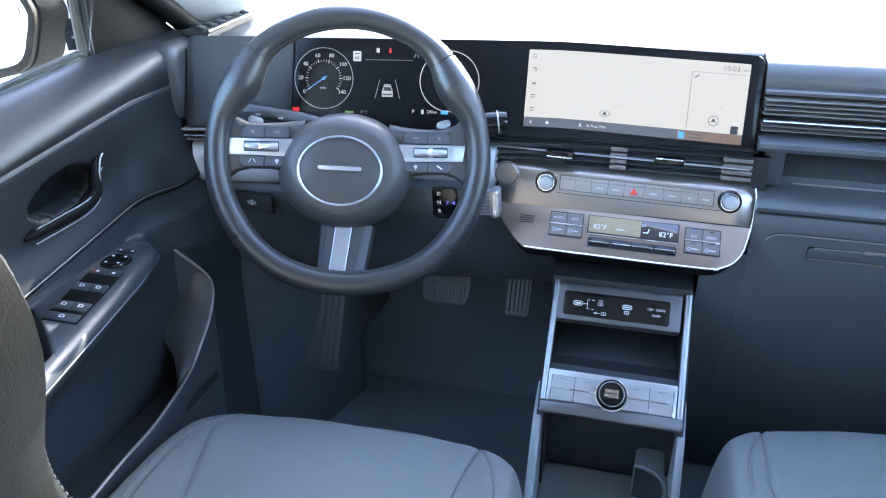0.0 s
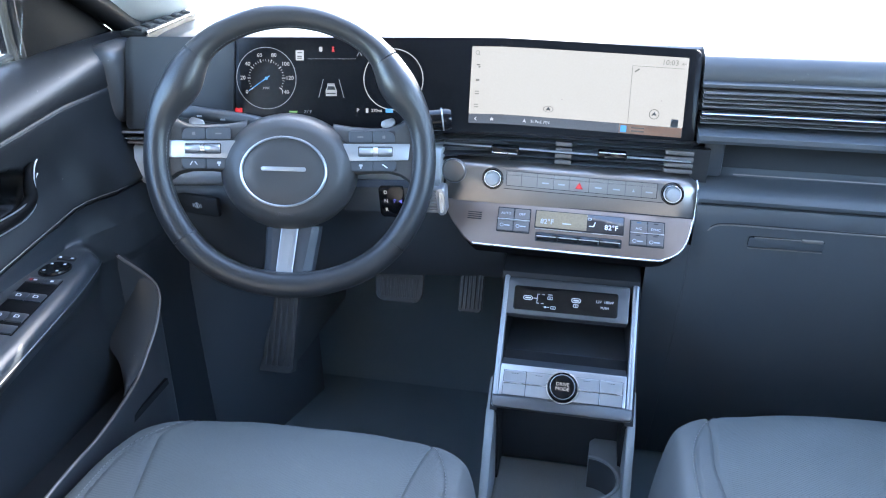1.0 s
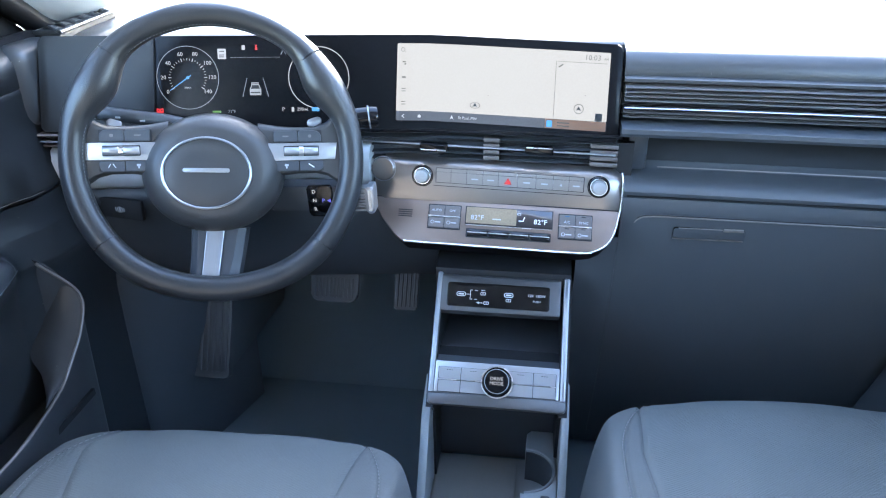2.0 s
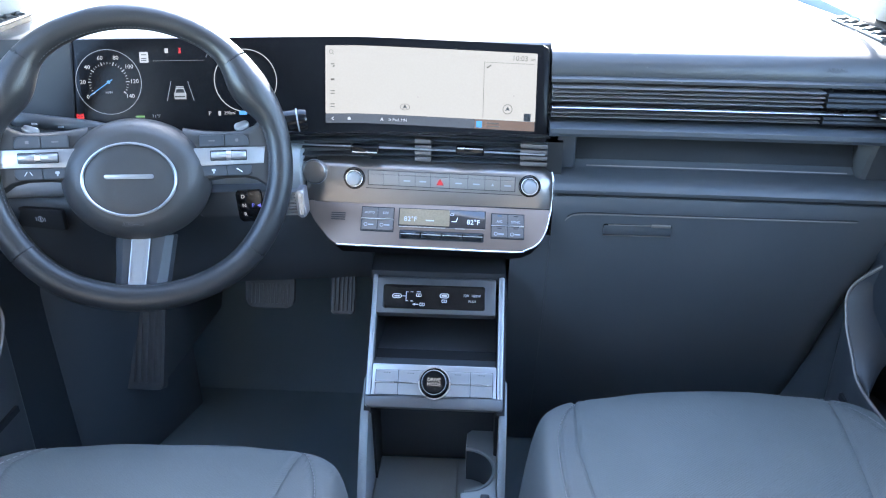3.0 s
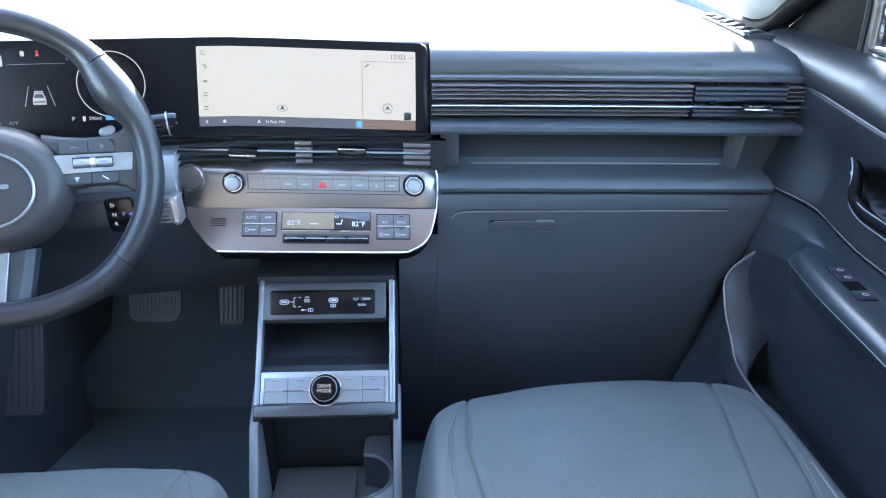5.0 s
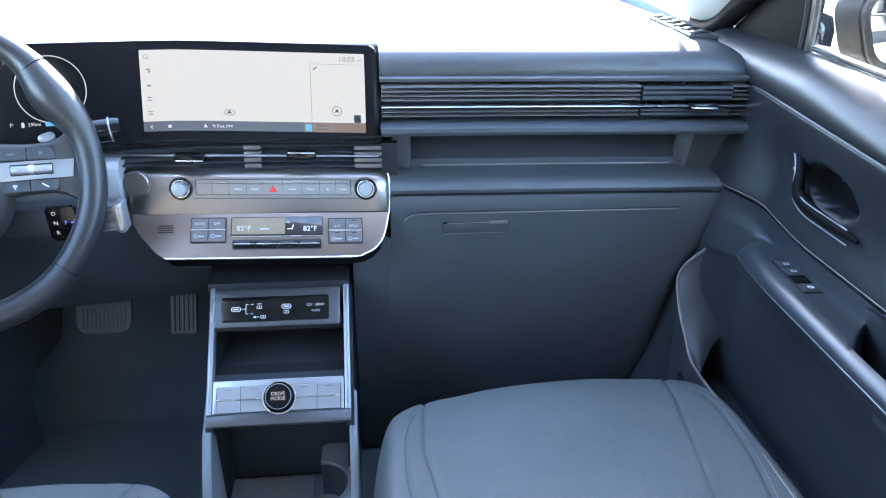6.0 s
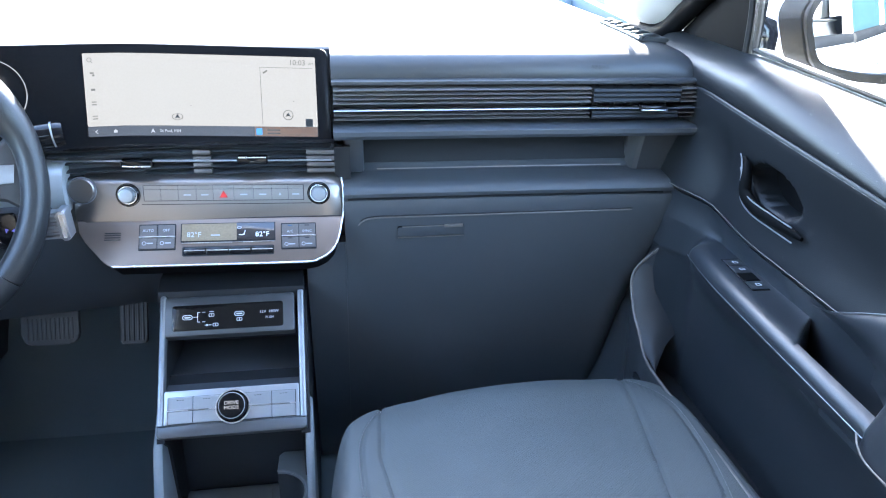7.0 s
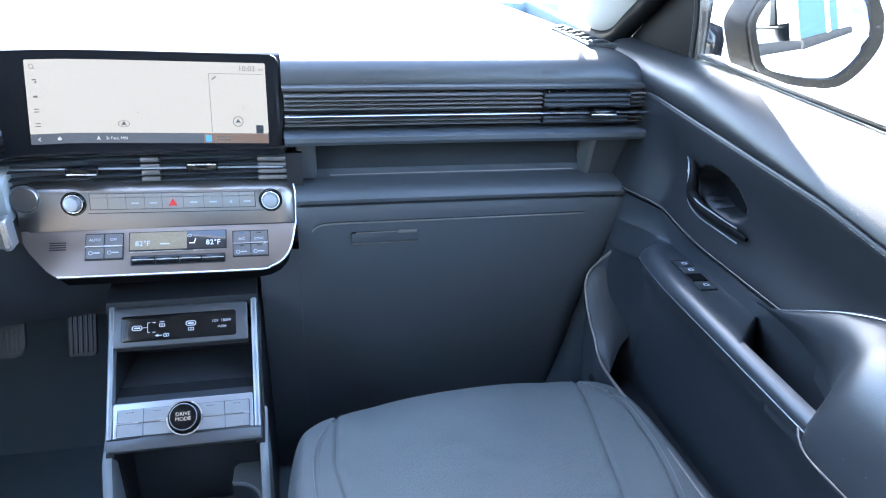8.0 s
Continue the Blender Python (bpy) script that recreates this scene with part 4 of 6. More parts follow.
for k in range(4):
    a = -0.0555 + 0.0295 * k
    part("fan_key", bar(a + 0.0002, 0.0135, a + 0.0293, 0.0240, 0.0, 0.0066, LOW, 0.001, 0.002), GLOSS, stack, "glossy black fan key")
    part("key_edge", bar(a + 0.001, 0.0185, a + 0.0285, 0.0198, 0.0064, 0.0074, LOW), CHROME, stack)

# ---- console tower ----
tower = thing("console_tower", "dark grey centre console tower with an open tray", "console")
TW = plane_frame(0.0, -0.035, 0.318, 43)
for x0, x1 in ((-0.1000, -0.0920), (0.0885, 0.0975)):
    part("side_rail", bar(x0, 0.0, x1, 0.196, -0.012, 0.004, TW, 0.003, 0.003), SBTN, tower, "satin silver side rail")
part("lower_lip", prism(rrect(0.198, 0.018, (0.006, 0.006, 0.001, 0.001), 4, -0.001, 0.0085), -0.02, 0.005, 0.003, TW), CONSOLE, tower)
part("fascia", bar(-0.0915, 0.0165, 0.0875, 0.0620, -0.012, 0.002, TW, 0.002, 0.001), SILVER, tower, "satin silver button fascia")
part("upper_bezel", prism(rrect(0.180, 0.056, 0.004, 4, -0.0055, 0.1645), -0.02, 0.003, 0.003, TW), CONSOLE, tower)
part("hood", loft([[(sx, 0.095, 0.452), (sx, 0.102, 0.466), (sx, 0.125, 0.474), (sx, 0.30, 0.478), (sx, 0.30, 0.44), (sx, 0.10, 0.43)] for sx in (-0.104, 0.098)]), PANEL, tower)
part("tray_floor", bar(-0.0915, -0.06, 0.0875, 0.0, -0.002, 0.002, plane_frame(0, -0.01, 0.345, 75) @ T(0, 0.06, 0)), RUBBER, tower, "ribbed black charging tray")
part("tray_floor", loft([[(sx, 0.008, 0.360), (sx, 0.17, 0.345), (sx, 0.17, 0.335), (sx, 0.01, 0.345)] for sx in (-0.0915, 0.0875)]), HARD, tower)
part("tray_back", loft([[(sx, 0.165, 0.335), (sx, 0.155, 0.46), (sx, 0.165, 0.46), (sx, 0.175, 0.335)] for sx in (-0.0915, 0.0875)]), HARD, tower)
part("tray_ledge", loft([[(sx, 0.115, 0.405), (sx, 0.113, 0.4075), (sx, 0.16, 0.411), (sx, 0.16, 0.405)] for sx in (-0.0915, 0.0875)]), HARD, tower)
for s, x0, x1 in ((-1, -0.103, -0.0925), (1, 0.0885, 0.101)):
    part("cheek", loft([[(x, -0.028, 0.305), (x, 0.103, 0.450), (x, 0.30, 0.465), (x, 0.42, 0.30), (x, 0.42, 0.0), (x, 0.02, 0.0), (x, -0.005, 0.28)] for x in (x0, x1)]), PANEL, tower)
plate = part("socket_plate", prism(rrect(0.152, 0.0365, 0.004, 4, -0.0075, 0.1620), 0.0, 0.0042, 0.001, TW), GLOSS, tower, "glossy black socket plate")
Z = 0.0043
part("port_ring", prism(rrect(0.0140, 0.0070, 0.0034, 5, -0.0625, 0.1625), Z, Z + 0.0006, 0, TW, hole=rrect(0.0118, 0.0050, 0.0024, 5, -0.0625, 0.1625)), INK, plate)
part("port_slot", prism(rrect(0.0085, 0.0022, 0.001, 4, -0.0625, 0.1625), Z, Z + 0.0005, 0, TW), INK, plate)
part("port_ring", prism(rrect(0.0140, 0.0070, 0.0034, 5, 0.0080, 0.1645), Z, Z + 0.0006, 0, TW, hole=rrect(0.0118, 0.0050, 0.0024, 5, 0.0080, 0.1645)), INK, plate)
part("port_slot", prism(rrect(0.0085, 0.0022, 0.001, 4, 0.0080, 0.1645), Z, Z + 0.0005, 0, TW), INK, plate)
for pts in ([(-0.055, 0.1622, -0.049, 0.1630)], [(-0.0492, 0.1550, -0.0484, 0.1695)], [(-0.0484, 0.1687, -0.0455, 0.1695)], [(-0.0484, 0.1550, -0.0455, 0.1558)], [(-0.0425, 0.1687, -0.0385, 0.1695)], [(-0.0425, 0.1550, -0.0385, 0.1558)], [(-0.0330, 0.1690, -0.0270, 0.1700)]):
    part("port_line", bar(*pts[0], Z, Z + 0.0003, TW), INK, plate)
for x, y in ((-0.030, 0.1645), (0.0080, 0.1565), (-0.0245, 0.1505)):
    part("battery_mark", prism(rrect(0.0075, 0.0046, 0.0012, 3, x, y), Z, Z + 0.0003, 0, TW, hole=rrect(0.0060, 0.0032, 0.0008, 3, x, y)), INK, plate)
    part("battery_mark", bar(x - 0.0005, y - 0.0012, x + 0.0005, y + 0.0012, Z, Z + 0.0003, TW), INK, plate)
part("usb_mark", prism(rrect(0.009, 0.0008, 0.0002, 2, -0.0345, 0.1505), Z, Z + 0.0003, 0, TW), INK, plate)
part("usb_mark", prism(rrect(0.003, 0.003, 0.001, 2, -0.0360, 0.1505), Z, Z + 0.0003, 0, TW), INK, plate)
text("socket_word", "12V  180W", 0.0056, TW @ T(0.049, 0.1655, Z), INK, plate)
text("socket_word", "PUSH", 0.0048, TW @ T(0.0495, 0.1570, Z), INK, plate)
part("button_recess", bar(-0.0865, 0.0175, 0.0830, 0.0535, 0.0015, 0.0025, TW, 0.001), DARK, tower)
part("chrome_line", bar(-0.0860, 0.0349, 0.0825, 0.0358, 0.002, 0.0052, TW), CHROME, tower)
bx = (-0.0860, -0.0535, -0.0020, 0.0505, 0.0825)
for k in range(4):
    for y0, y1 in ((0.0180, 0.0346), (0.0361, 0.0530)):
        bt = part("console_button", bar(bx[k] + 0.0004, y0, bx[k + 1] - 0.0004, y1, 0.0, 0.0042, TW, 0.0008, 0.0006), SBTN, tower, "silver console button", 10)
        if y0 > 0.03:
            for q in range(3):
                part("button_lamp", prism(rrect(0.0022, 0.0007, 0.0002, 2, 0.0035 * (q - 1), 0), 0, 0.0003, 0, TW @ T((bx[k] + bx[k + 1]) / 2 + (-0.008 if k == 1 else 0.008 if k == 2 else 0), y1 - 0.004, 0.0042)), MAPDARK, bt)
dial = part("drive_dial", lathe([(0.0210, 0.002), (0.0210, 0.008), (0.0180, 0.011), (0.0172, 0.017), (0.0155, 0.0195), (0.0, 0.0185)], 48, TW @ T(-0.001, 0.036)), GLOSS, tower, "round glossy black drive mode dial")
part("dial_ring", ringplate(0.0215, 0.0232, 0.002, 0.0060, TW @ T(-0.001, 0.036)), CHROME, dial)
part("dial_edge", ringplate(0.0165, 0.0176, 0.0165, 0.0178, TW @ T(-0.001, 0.036)), SBTN, dial)
text("dial_word", "DRIVE", 0.0070, TW @ T(-0.001, 0.0392, 0.0192), GLOWW, dial)
text("dial_word", "MODE", 0.0070, TW @ T(-0.001, 0.0327, 0.0192), GLOWW, dial)

# ---- lower console: open bin and cup holder ----
bin_ = thing("console_bin", "dark open storage bin behind the console tower", "console")
for x0, x1, lean in ((-0.108, -0.096, 1), (0.0935, 0.1045, -1)):
    rings = []
    for y, z in ((0.02, 0.330), (-0.032, 0.300), (-0.062, 0.248), (-0.092, 0.196), (-0.120, 0.165), (-0.160, 0.158), (-0.60, 0.158)):
        rings.append([(x0, y, 0.0), (x0, y, z - 0.003), (x0 + 0.003, y, z), (x1 - 0.003, y, z), (x1, y, z - 0.003), (x1, y, 0.0)])
    part("side_wall", loft(rings), GREYP, bin_)
part("bin_floor", rbox(0.20, 0.66, 0.012, 0.003, T(-0.002, -0.27, 0.135)), GREYP, bin_)
part("bin_back", rbox(0.20, 0.012, 0.17, 0.003, T(-0.002, 0.066, 0.225)), HARD, bin_)
part("bin_mat", rbox(0.125, 0.30, 0.004, 0.0015, T(-0.030, -0.10, 0.144)), GREYP, bin_, "grey rubber bin mat")
cup = thing("cup_holder", "grey plastic cup holder with a curved cutout", "cup holder")
arc = [(0.041, -0.075)] + [(0.047 + 0.044 * math.sin(a), -0.030 + 0.045 * -math.cos(a)) for a in (math.pi * k / 12 for k in range(1, 12))] + [(0.046, 0.022), (0.047, 0.052), (0.054, 0.060), (0.0935, 0.060), (0.0935, -0.16), (0.041, -0.16)]
part("holder_body", prism(arc, 0.141, 0.203, 0.004), GREYP, cup)
part("holder_wall", loft([[(0.047 + q * math.sin(a), -0.030 - q * math.cos(a), z) for q, z in ((0.0435, 0.142), (0.0435, 0.198), (0.045, 0.198), (0.045, 0.142))] for a in (math.pi * k / 12 for k in range(13))]), HARD, cup)
part("holder_tab", rbox(0.014, 0.030, 0.012, 0.003, T(0.076, -0.10, 0.205)), HARD, cup)
part("holder_rim", tube([(0.0465 + 0.0445 * math.sin(a), -0.030 - 0.0455 * math.cos(a), 0.2035) for a in (math.pi * k / 16 for k in range(17))], 0.0018, 6), SBTN, cup)
part("holder_ring", tube([(-0.015 + 0.050 * math.cos(a), -0.135 + 0.050 * math.sin(a), 0.152) for a in (2 * math.pi * k / 32 for k in range(32))], 0.003, 6, closed=True), SBTN, cup)

# ---- steering wheel ----
wheel = thing("steering_wheel", "black leather steering wheel with silver spoke trims", "steering wheel")
# the wheel's face looks backwards, up and a little towards the middle of the car
WH = Matrix(((0.9525, -0.0721, 0.2959, -0.3776), (0.3010, 0.3707, -0.8786, -0.0035), (-0.0463, 0.9259, 0.3748, 0.6765), (0, 0, 0, 1)))


def rim_line(a):
    """The rim's radius and thickness at an angle: fuller below, with corners at four and eight o'clock and thumb grips."""
    d = a % 360
    grip = 0.0095 * (math.exp(-((d - 149) / 13) ** 2) + math.exp(-((d - 31) / 13) ** 2))
    corner = 0.0030 * (math.exp(-((d - 306) / 17) ** 2) + math.exp(-((d - 234) / 17) ** 2))
    low = smooth01((math.sin(radians(-d)) + 0.2) / 0.9)
    return 0.1745 - grip + corner + 0.0065 * low, 0.0156 + grip + 0.0018 * low


def rim_piece(a0, a1, n):
    pts, rad = [], []
    for k in range(n + 1):
        a = a0 + (a1 - a0) * k / n
        r, w = rim_line(a)
        pts.append((r * math.cos(radians(a)), r * math.sin(radians(a)), 0))
        rad.append(w)
    return xf(tube(pts, rad, 20), WH)


for a0, a1, n in ((-43.3, 43.8, 28), (44.2, 134.3, 32), (134.7, 218.8, 28), (219.2, 316.3, 34)):
    part("rim_cover", rim_piece(a0, a1, n), LEATHER, wheel)
part("rim_core", xf(tube([(rim_line(5 * k)[0] * math.cos(radians(5 * k)), rim_line(5 * k)[0] * math.sin(radians(5 * k)), 0) for k in range(72)], 0.0142, 12, closed=True), WH), DARK, wheel)
st = []
for k in range(220):
    a, e = 360 * k / 220, 360 * (k + 0.55) / 220
    ends = [(d, rim_line(d)[0] - 0.92 * rim_line(d)[1]) for d in (a, e)]
    st.append(tube([(q * math.cos(radians(d)), q * math.sin(radians(d)), 0.0062) for d, q in ends], 0.0005, 4))
part("rim_stitching", xf(join(*st), WH), THREAD, wheel, "grey stitching")
HB = WH @ T(-0.006, -0.028, 0.009)
hub_prof = [(0.064, -0.070), (0.080, -0.058), (0.0865, -0.046), (0.0882, -0.036), (0.0875, -0.027), (0.0850, -0.0185), (0.0808, -0.011), (0.0750, -0.004), (0.0680, 0.001), (0.0605, 0.0042)]
hub = part("hub", lathe(hub_prof, 64, HB @ Matrix.Diagonal((1.04, 0.896, 1, 1))), HUB, wheel, "dark grey airbag hub")
EM = HB @ T(-0.0050, -0.0010, 0)
part("airbag_cover", lathe([(0.0590, 0.0040), (0.0570, 0.0052), (0.035, 0.0068), (0.0, 0.0075)], 64, EM @ Matrix.Diagonal((0.955, 0.79, 1, 1))), HUB, hub)
part("emblem_ring", lathe([(0.0555, 0.0035), (0.0552, 0.0068), (0.0568, 0.0082), (0.0588, 0.0075), (0.0594, 0.0035)], 72, EM @ Matrix.Diagonal((0.955, 0.79, 1, 1)), False), SILVER, hub, "satin silver ring")
part("emblem_bar", prism(rrect(0.058, 0.0056, 0.0027, 5), 0.004, 0.0092, 0.001, EM @ T(0.0, 0.0035) @ Matrix.Rotation(-0.03, 4, "Z")), SILVER, hub, "short satin silver bar")
part("cover_mark", prism(rrect(0.010, 0.0012, 0.0004, 2), 0.003, 0.0066, 0, EM @ T(0.004, -0.026)), BTN, hub)
text("airbag_word", "AIRBAG", 0.0075, HB @ T(-0.006, -0.0575, 0.0030) @ Matrix.Rotation(0.25, 4, "X"), HARD, hub)

for s in (-1, 1):
    base = WH @ (T(-0.120, 0.003, -0.006) if s < 0 else T(0.1135, -0.001, -0.006))
    arm_rings = []
    for x, up, dn, d0, d1 in ((-0.060, 0.038, -0.038, -0.034, -0.004), (-0.035, 0.0335, -0.033, -0.030, 0.0), (-0.010, 0.0315, -0.030, -0.026, 0.002), (0.015, 0.0320, -0.030, -0.022, 0.003), (0.030, 0.038, -0.034, -0.018, 0.004), (0.041, 0.048, -0.042, -0.016, 0.005), (0.052, 0.066, -0.056, -0.014, 0.003)):
        arm_rings.append([(s * x, dn, d0), (s * x, dn, d1 - 0.006), (s * x, dn + 0.003, d1 - 0.001), (s * x, dn + 0.008, d1), (s * x, up - 0.011, d1), (s * x, up - 0.005, d1 - 0.002), (s * x, up - 0.0015, d1 - 0.006), (s * x, up, d1 - 0.012), (s * x, up, d0)])
    arm = part("spoke", loft(arm_rings), HUB, wheel)
    arm.data.transform(base)
    tr = part("spoke_trim", prism([(s * -0.044, -0.0135), (s * 0.040, -0.0125), (s * 0.043, 0.0095), (s * -0.047, 0.0095)][::s], 0.0, 0.0060, 0.0012, base), SILVER, wheel, "satin silver spoke trim")
    part("roller_recess", prism(rrect(0.046, 0.0135, 0.001, 2, s * -0.004, -0.001), 0.0055, 0.0064, 0, base), DARK, tr)
    for o in (-0.0125, 0.0125):
        part("roller", lathe([(0.0, -0.0095), (0.0052, -0.0095), (0.0057, -0.0088), (0.0057, 0.0088), (0.0052, 0.0095), (0.0, 0.0095)], 20, base @ T(s * -0.004 + o, -0.001, 0.0045) @ Matrix.Rotation(radians(90), 4, "Y")), SILVER, tr, "silver roller")
    part("roller_hub", lathe([(0.0, -0.003), (0.0064, -0.003), (0.0064, 0.003), (0.0, 0.003)], 20, base @ T(s * -0.004, -0.001, 0.0045) @ Matrix.Rotation(radians(90), 4, "Y")), CHROME, tr)
    for (x, y, w, h, r) in ((-0.024, 0.0185, 0.031, 0.0150, 1), (0.0075, 0.0185, 0.030, 0.0150, 2), (-0.024, -0.0205, 0.032, 0.0135, 3), (0.0085, -0.0205, 0.031, 0.0135, 4)):
        rr = [0.002] * 4
        if r == 2:
            rr[2 if s > 0 else 3] = 0.009
        if r == 4:
            rr[1 if s > 0 else 0] = 0.007
        part("button_gap", prism(rrect(w + 0.0012, h + 0.0012, 0.002, 4, s * x, y), 0.0, 0.0036, 0, base), DARK, wheel)
        bt = part("wheel_button", prism(rrect(w, h, rr, 4, s * x, y), 0.0, 0.0052, 0.001, base), HARD, wheel, "", 15)
        mk = base @ T(s * x, y, 0.0052)
        if r == 1:
            part("print_mark", prism(rrect(0.008, 0.0018, 0.0003, 2), 0, 0.0003, 0, mk), GLOWG, bt)
        elif r == 2:
            part("print_mark", prism(rrect(0.004, 0.004, 0.001, 3), 0, 0.0003, 0, mk), GLOWG, bt)
        elif r == 3:
            part("print_mark", join(prism(rrect(0.005, 0.003, 0.001, 3, 0, 0.001), 0, 0.0003, 0, mk), prism(rrect(0.002, 0.003, 0.0004, 3, 0, -0.0018), 0, 0.0003, 0, mk)), FAINT, bt)
        else:
            part("print_mark", join(prism([(-0.005, -0.002), (-0.0042, -0.002), (-0.001, 0.003), (-0.0018, 0.003)], 0, 0.0003, 0, mk), prism([(0.005, -0.002), (0.0018, 0.003), (0.001, 0.003), (0.0042, -0.002)], 0, 0.0003, 0, mk)) if s < 0 else prism([(-0.004, 0.002), (-0.003, 0.003), (0.004, -0.002), (0.003, -0.003)], 0, 0.0003, 0, mk), INK, bt)
    pad_ = part("shift_paddle", prism(rrect(0.020, 0.011, 0.005, 5), 0.0, 0.005, 0.002, WH @ T(s * 0.128, 0.038, -0.026) @ Matrix.Rotation(0.3 * s, 4, "Z")), SILVER, wheel, "satin silver shift paddle")
LB = WH @ T(0.0, -0.145, -0.014)
part("lower_spoke", loft([[(-0.042, 0.042, -0.026), (0.036, 0.042, -0.026), (0.032, 0.042, -0.010), (0.022, 0.042, -0.004), (-0.030, 0.042, -0.004), (-0.038, 0.042, -0.010)],
                          [(-0.044, 0.0, -0.020), (0.028, 0.0, -0.020), (0.024, 0.0, -0.006), (0.013, 0.0, 0.0), (-0.033, 0.0, 0.0), (-0.041, 0.0, -0.006)],
                          [(-0.048, -0.034, -0.010), (0.022, -0.034, -0.010), (0.017, -0.034, 0.0), (0.004, -0.034, 0.006), (-0.036, -0.034, 0.006), (-0.044, -0.034, 0.0)]]), HARD, wheel, "dark lower spoke", 25).data.transform(LB)
IN = LB @ Matrix.Rotation(-0.13, 4, "X") @ T(0, 0, 0.0045)
part("spoke_insert", prism([(-0.029, -0.035), (-0.007, -0.035), (0.004, 0.040), (-0.019, 0.040)], -0.004, 0.0, 0.001, IN), SILVER, wheel, "bright silver lower spoke insert", 15)
part("insert_groove", prism([(-0.0245, -0.030), (-0.0125, -0.030), (-0.0025, 0.034), (-0.0140, 0.034)], 0.0, 0.0006, 0.0, IN), SBTN, wheel, "", 15)

# ---- column, stalks, gear selector ----
col = thing("steering_column", "black plastic steering column shroud", "steering column")
CM = WH @ T(-0.006, -0.036, -0.03)
part("shroud", lathe([(0.068, -0.26), (0.072, -0.10), (0.066, -0.035), (0.050, -0.028)], 36, CM @ Matrix.Diagonal((1.0, 0.80, 1, 1))), HARD, col)
sl = thing("signal_stalk", "black turn signal stalk behind the wheel", "control stalk")
pl = spline([(-0.395, 0.052, 0.668), (-0.430, 0.044, 0.690), (-0.460, 0.038, 0.7000), (-0.510, 0.031, 0.7075), (-0.560, 0.028, 0.7130)], 6)
part("lever", tube(pl, [0.0105 - 0.0012 * k / len(pl) for k in range(len(pl))], 16), HARD, sl)
part("lever_tip", tube([(-0.556, 0.0275, 0.7128), (-0.582, 0.024, 0.7155)], 0.0105, 14), HARD, sl)
part("tip_ring", tube([(-0.5525, 0.028, 0.7123), (-0.5565, 0.0275, 0.7128)], 0.0112, 14), SBTN, sl)
for x, y, z in ((-0.572, 0.0145, 0.7150), (-0.520, 0.0200, 0.7090), (-0.488, 0.0240, 0.7045)):
    part("print_mark", rbox(0.007, 0.001, 0.0022, 0, T(x, y, z)), FAINT, sl)
sr = thing("wiper_stalk", "black wiper stalk behind the wheel", "control stalk")
part("lever", tube([(-0.255, 0.075, 0.682), (-0.216, 0.082, 0.698)], 0.010, 12), HARD, sr)
part("lever_tip", lathe([(0.0105, 0), (0.0150, 0.003), (0.0155, 0.028), (0.0140, 0.034), (0.0, 0.035)], 28, look((-0.214, 0.080, 0.7005), (-0.30, 0.055, 0.695))), GLOSS, sr)
part("tip_edge", tube([(-0.1935, 0.0856, 0.7018), (-0.1915, 0.0861, 0.7020)], 0.0157, 24), SBTN, sr, "bright edge ring")
gs = thing("gear_selector", "column gear selector with a ribbed silver grip", "gear selector")
GM = T(0, 0.040, 0.6) @ Matrix.Rotation(radians(90), 4, "X") @ Matrix.Rotation(radians(3), 4, "Z")
part("arm", prism(rrect(0.130, 0.036, 0.010, 5, -0.272, 0.008), -0.035, -0.004, 0.004, GM), HARD, gs)
wind = part("gear_window", prism(rrect(0.036, 0.046, 0.005, 5, -0.257, 0.006), -0.006, -0.001, 0.002, GM), GLOSS, gs, "black window with lit gear letters")
for k, ch in enumerate("DNR"):
    text("gear_letter", ch, 0.0074, GM @ T(-0.265, 0.020 - 0.013 * k, -0.0008), GLOWW, wind)
text("gear_letter", "P", 0.0078, GM @ T(-0.2525, 0.007, -0.0008), GLOWV, wind)
part("gear_pointer", prism([(-0.002, 0), (0.003, -0.003), (0.003, 0.003)], -0.0009, -0.0004, 0, GM @ T(-0.2450, 0.007)), GLOWV, wind)
grip = part("grip", prism(rrect(0.034, 0.034, 0.004, 5, -0.203, 0.009), -0.014, 0.001, 0.004, GM), SBTN, gs, "ribbed silver grip")
for k in range(7):
    part("rib", prism(rrect(0.022, 0.0022, 0.001, 3, -0.203, -0.0045 + 0.0045 * k), 0.001, 0.0042, 0.0008, GM), SILVER, grip)
cap = part("end_cap", prism(rrect(0.011, 0.039, 0.003, 5, -0.1845, 0.010), -0.016, 0.006, 0.003, GM), SILVER, gs, "bright silver end cap")
part("cap_inlay", prism(rrect(0.0050, 0.031, 0.002, 4, -0.1842, 0.010), 0.0058, 0.0068, 0, GM), CHROME, cap)

# ---- pedals ----
bp = thing("brake_pedal", "ribbed black rubber brake pedal", "pedal")
BM = plane_frame(-0.298, 0.205, 0.362, 25)
part("pad", prism(rrect(0.084, 0.056, (0.016, 0.016, 0.006, 0.006), 6), -0.010, 0.0, 0.004, BM), PEDAL, bp)
for k in range(11):
    part("rib", prism(rrect(0.0034, 0.034, 0.001, 2, -0.0325 + 0.0065 * k, -0.003), -0.001, 0.003, 0.001, BM), PEDAL, bp)
part("arm", tube([BM @ V(0.0, 0.02, -0.010), (-0.298, 0.29, 0.45), (-0.298, 0.34, 0.56)], 0.008, 8), HARD, bp)
ap = thing("accelerator_pedal", "narrow ribbed black accelerator pedal", "pedal")
AM = plane_frame(-0.1665, 0.185, 0.385, 30)
part("pad", prism(rrect(0.039, 0.086, 0.006, 5), -0.010, 0.0, 0.003, AM), PEDAL, ap)
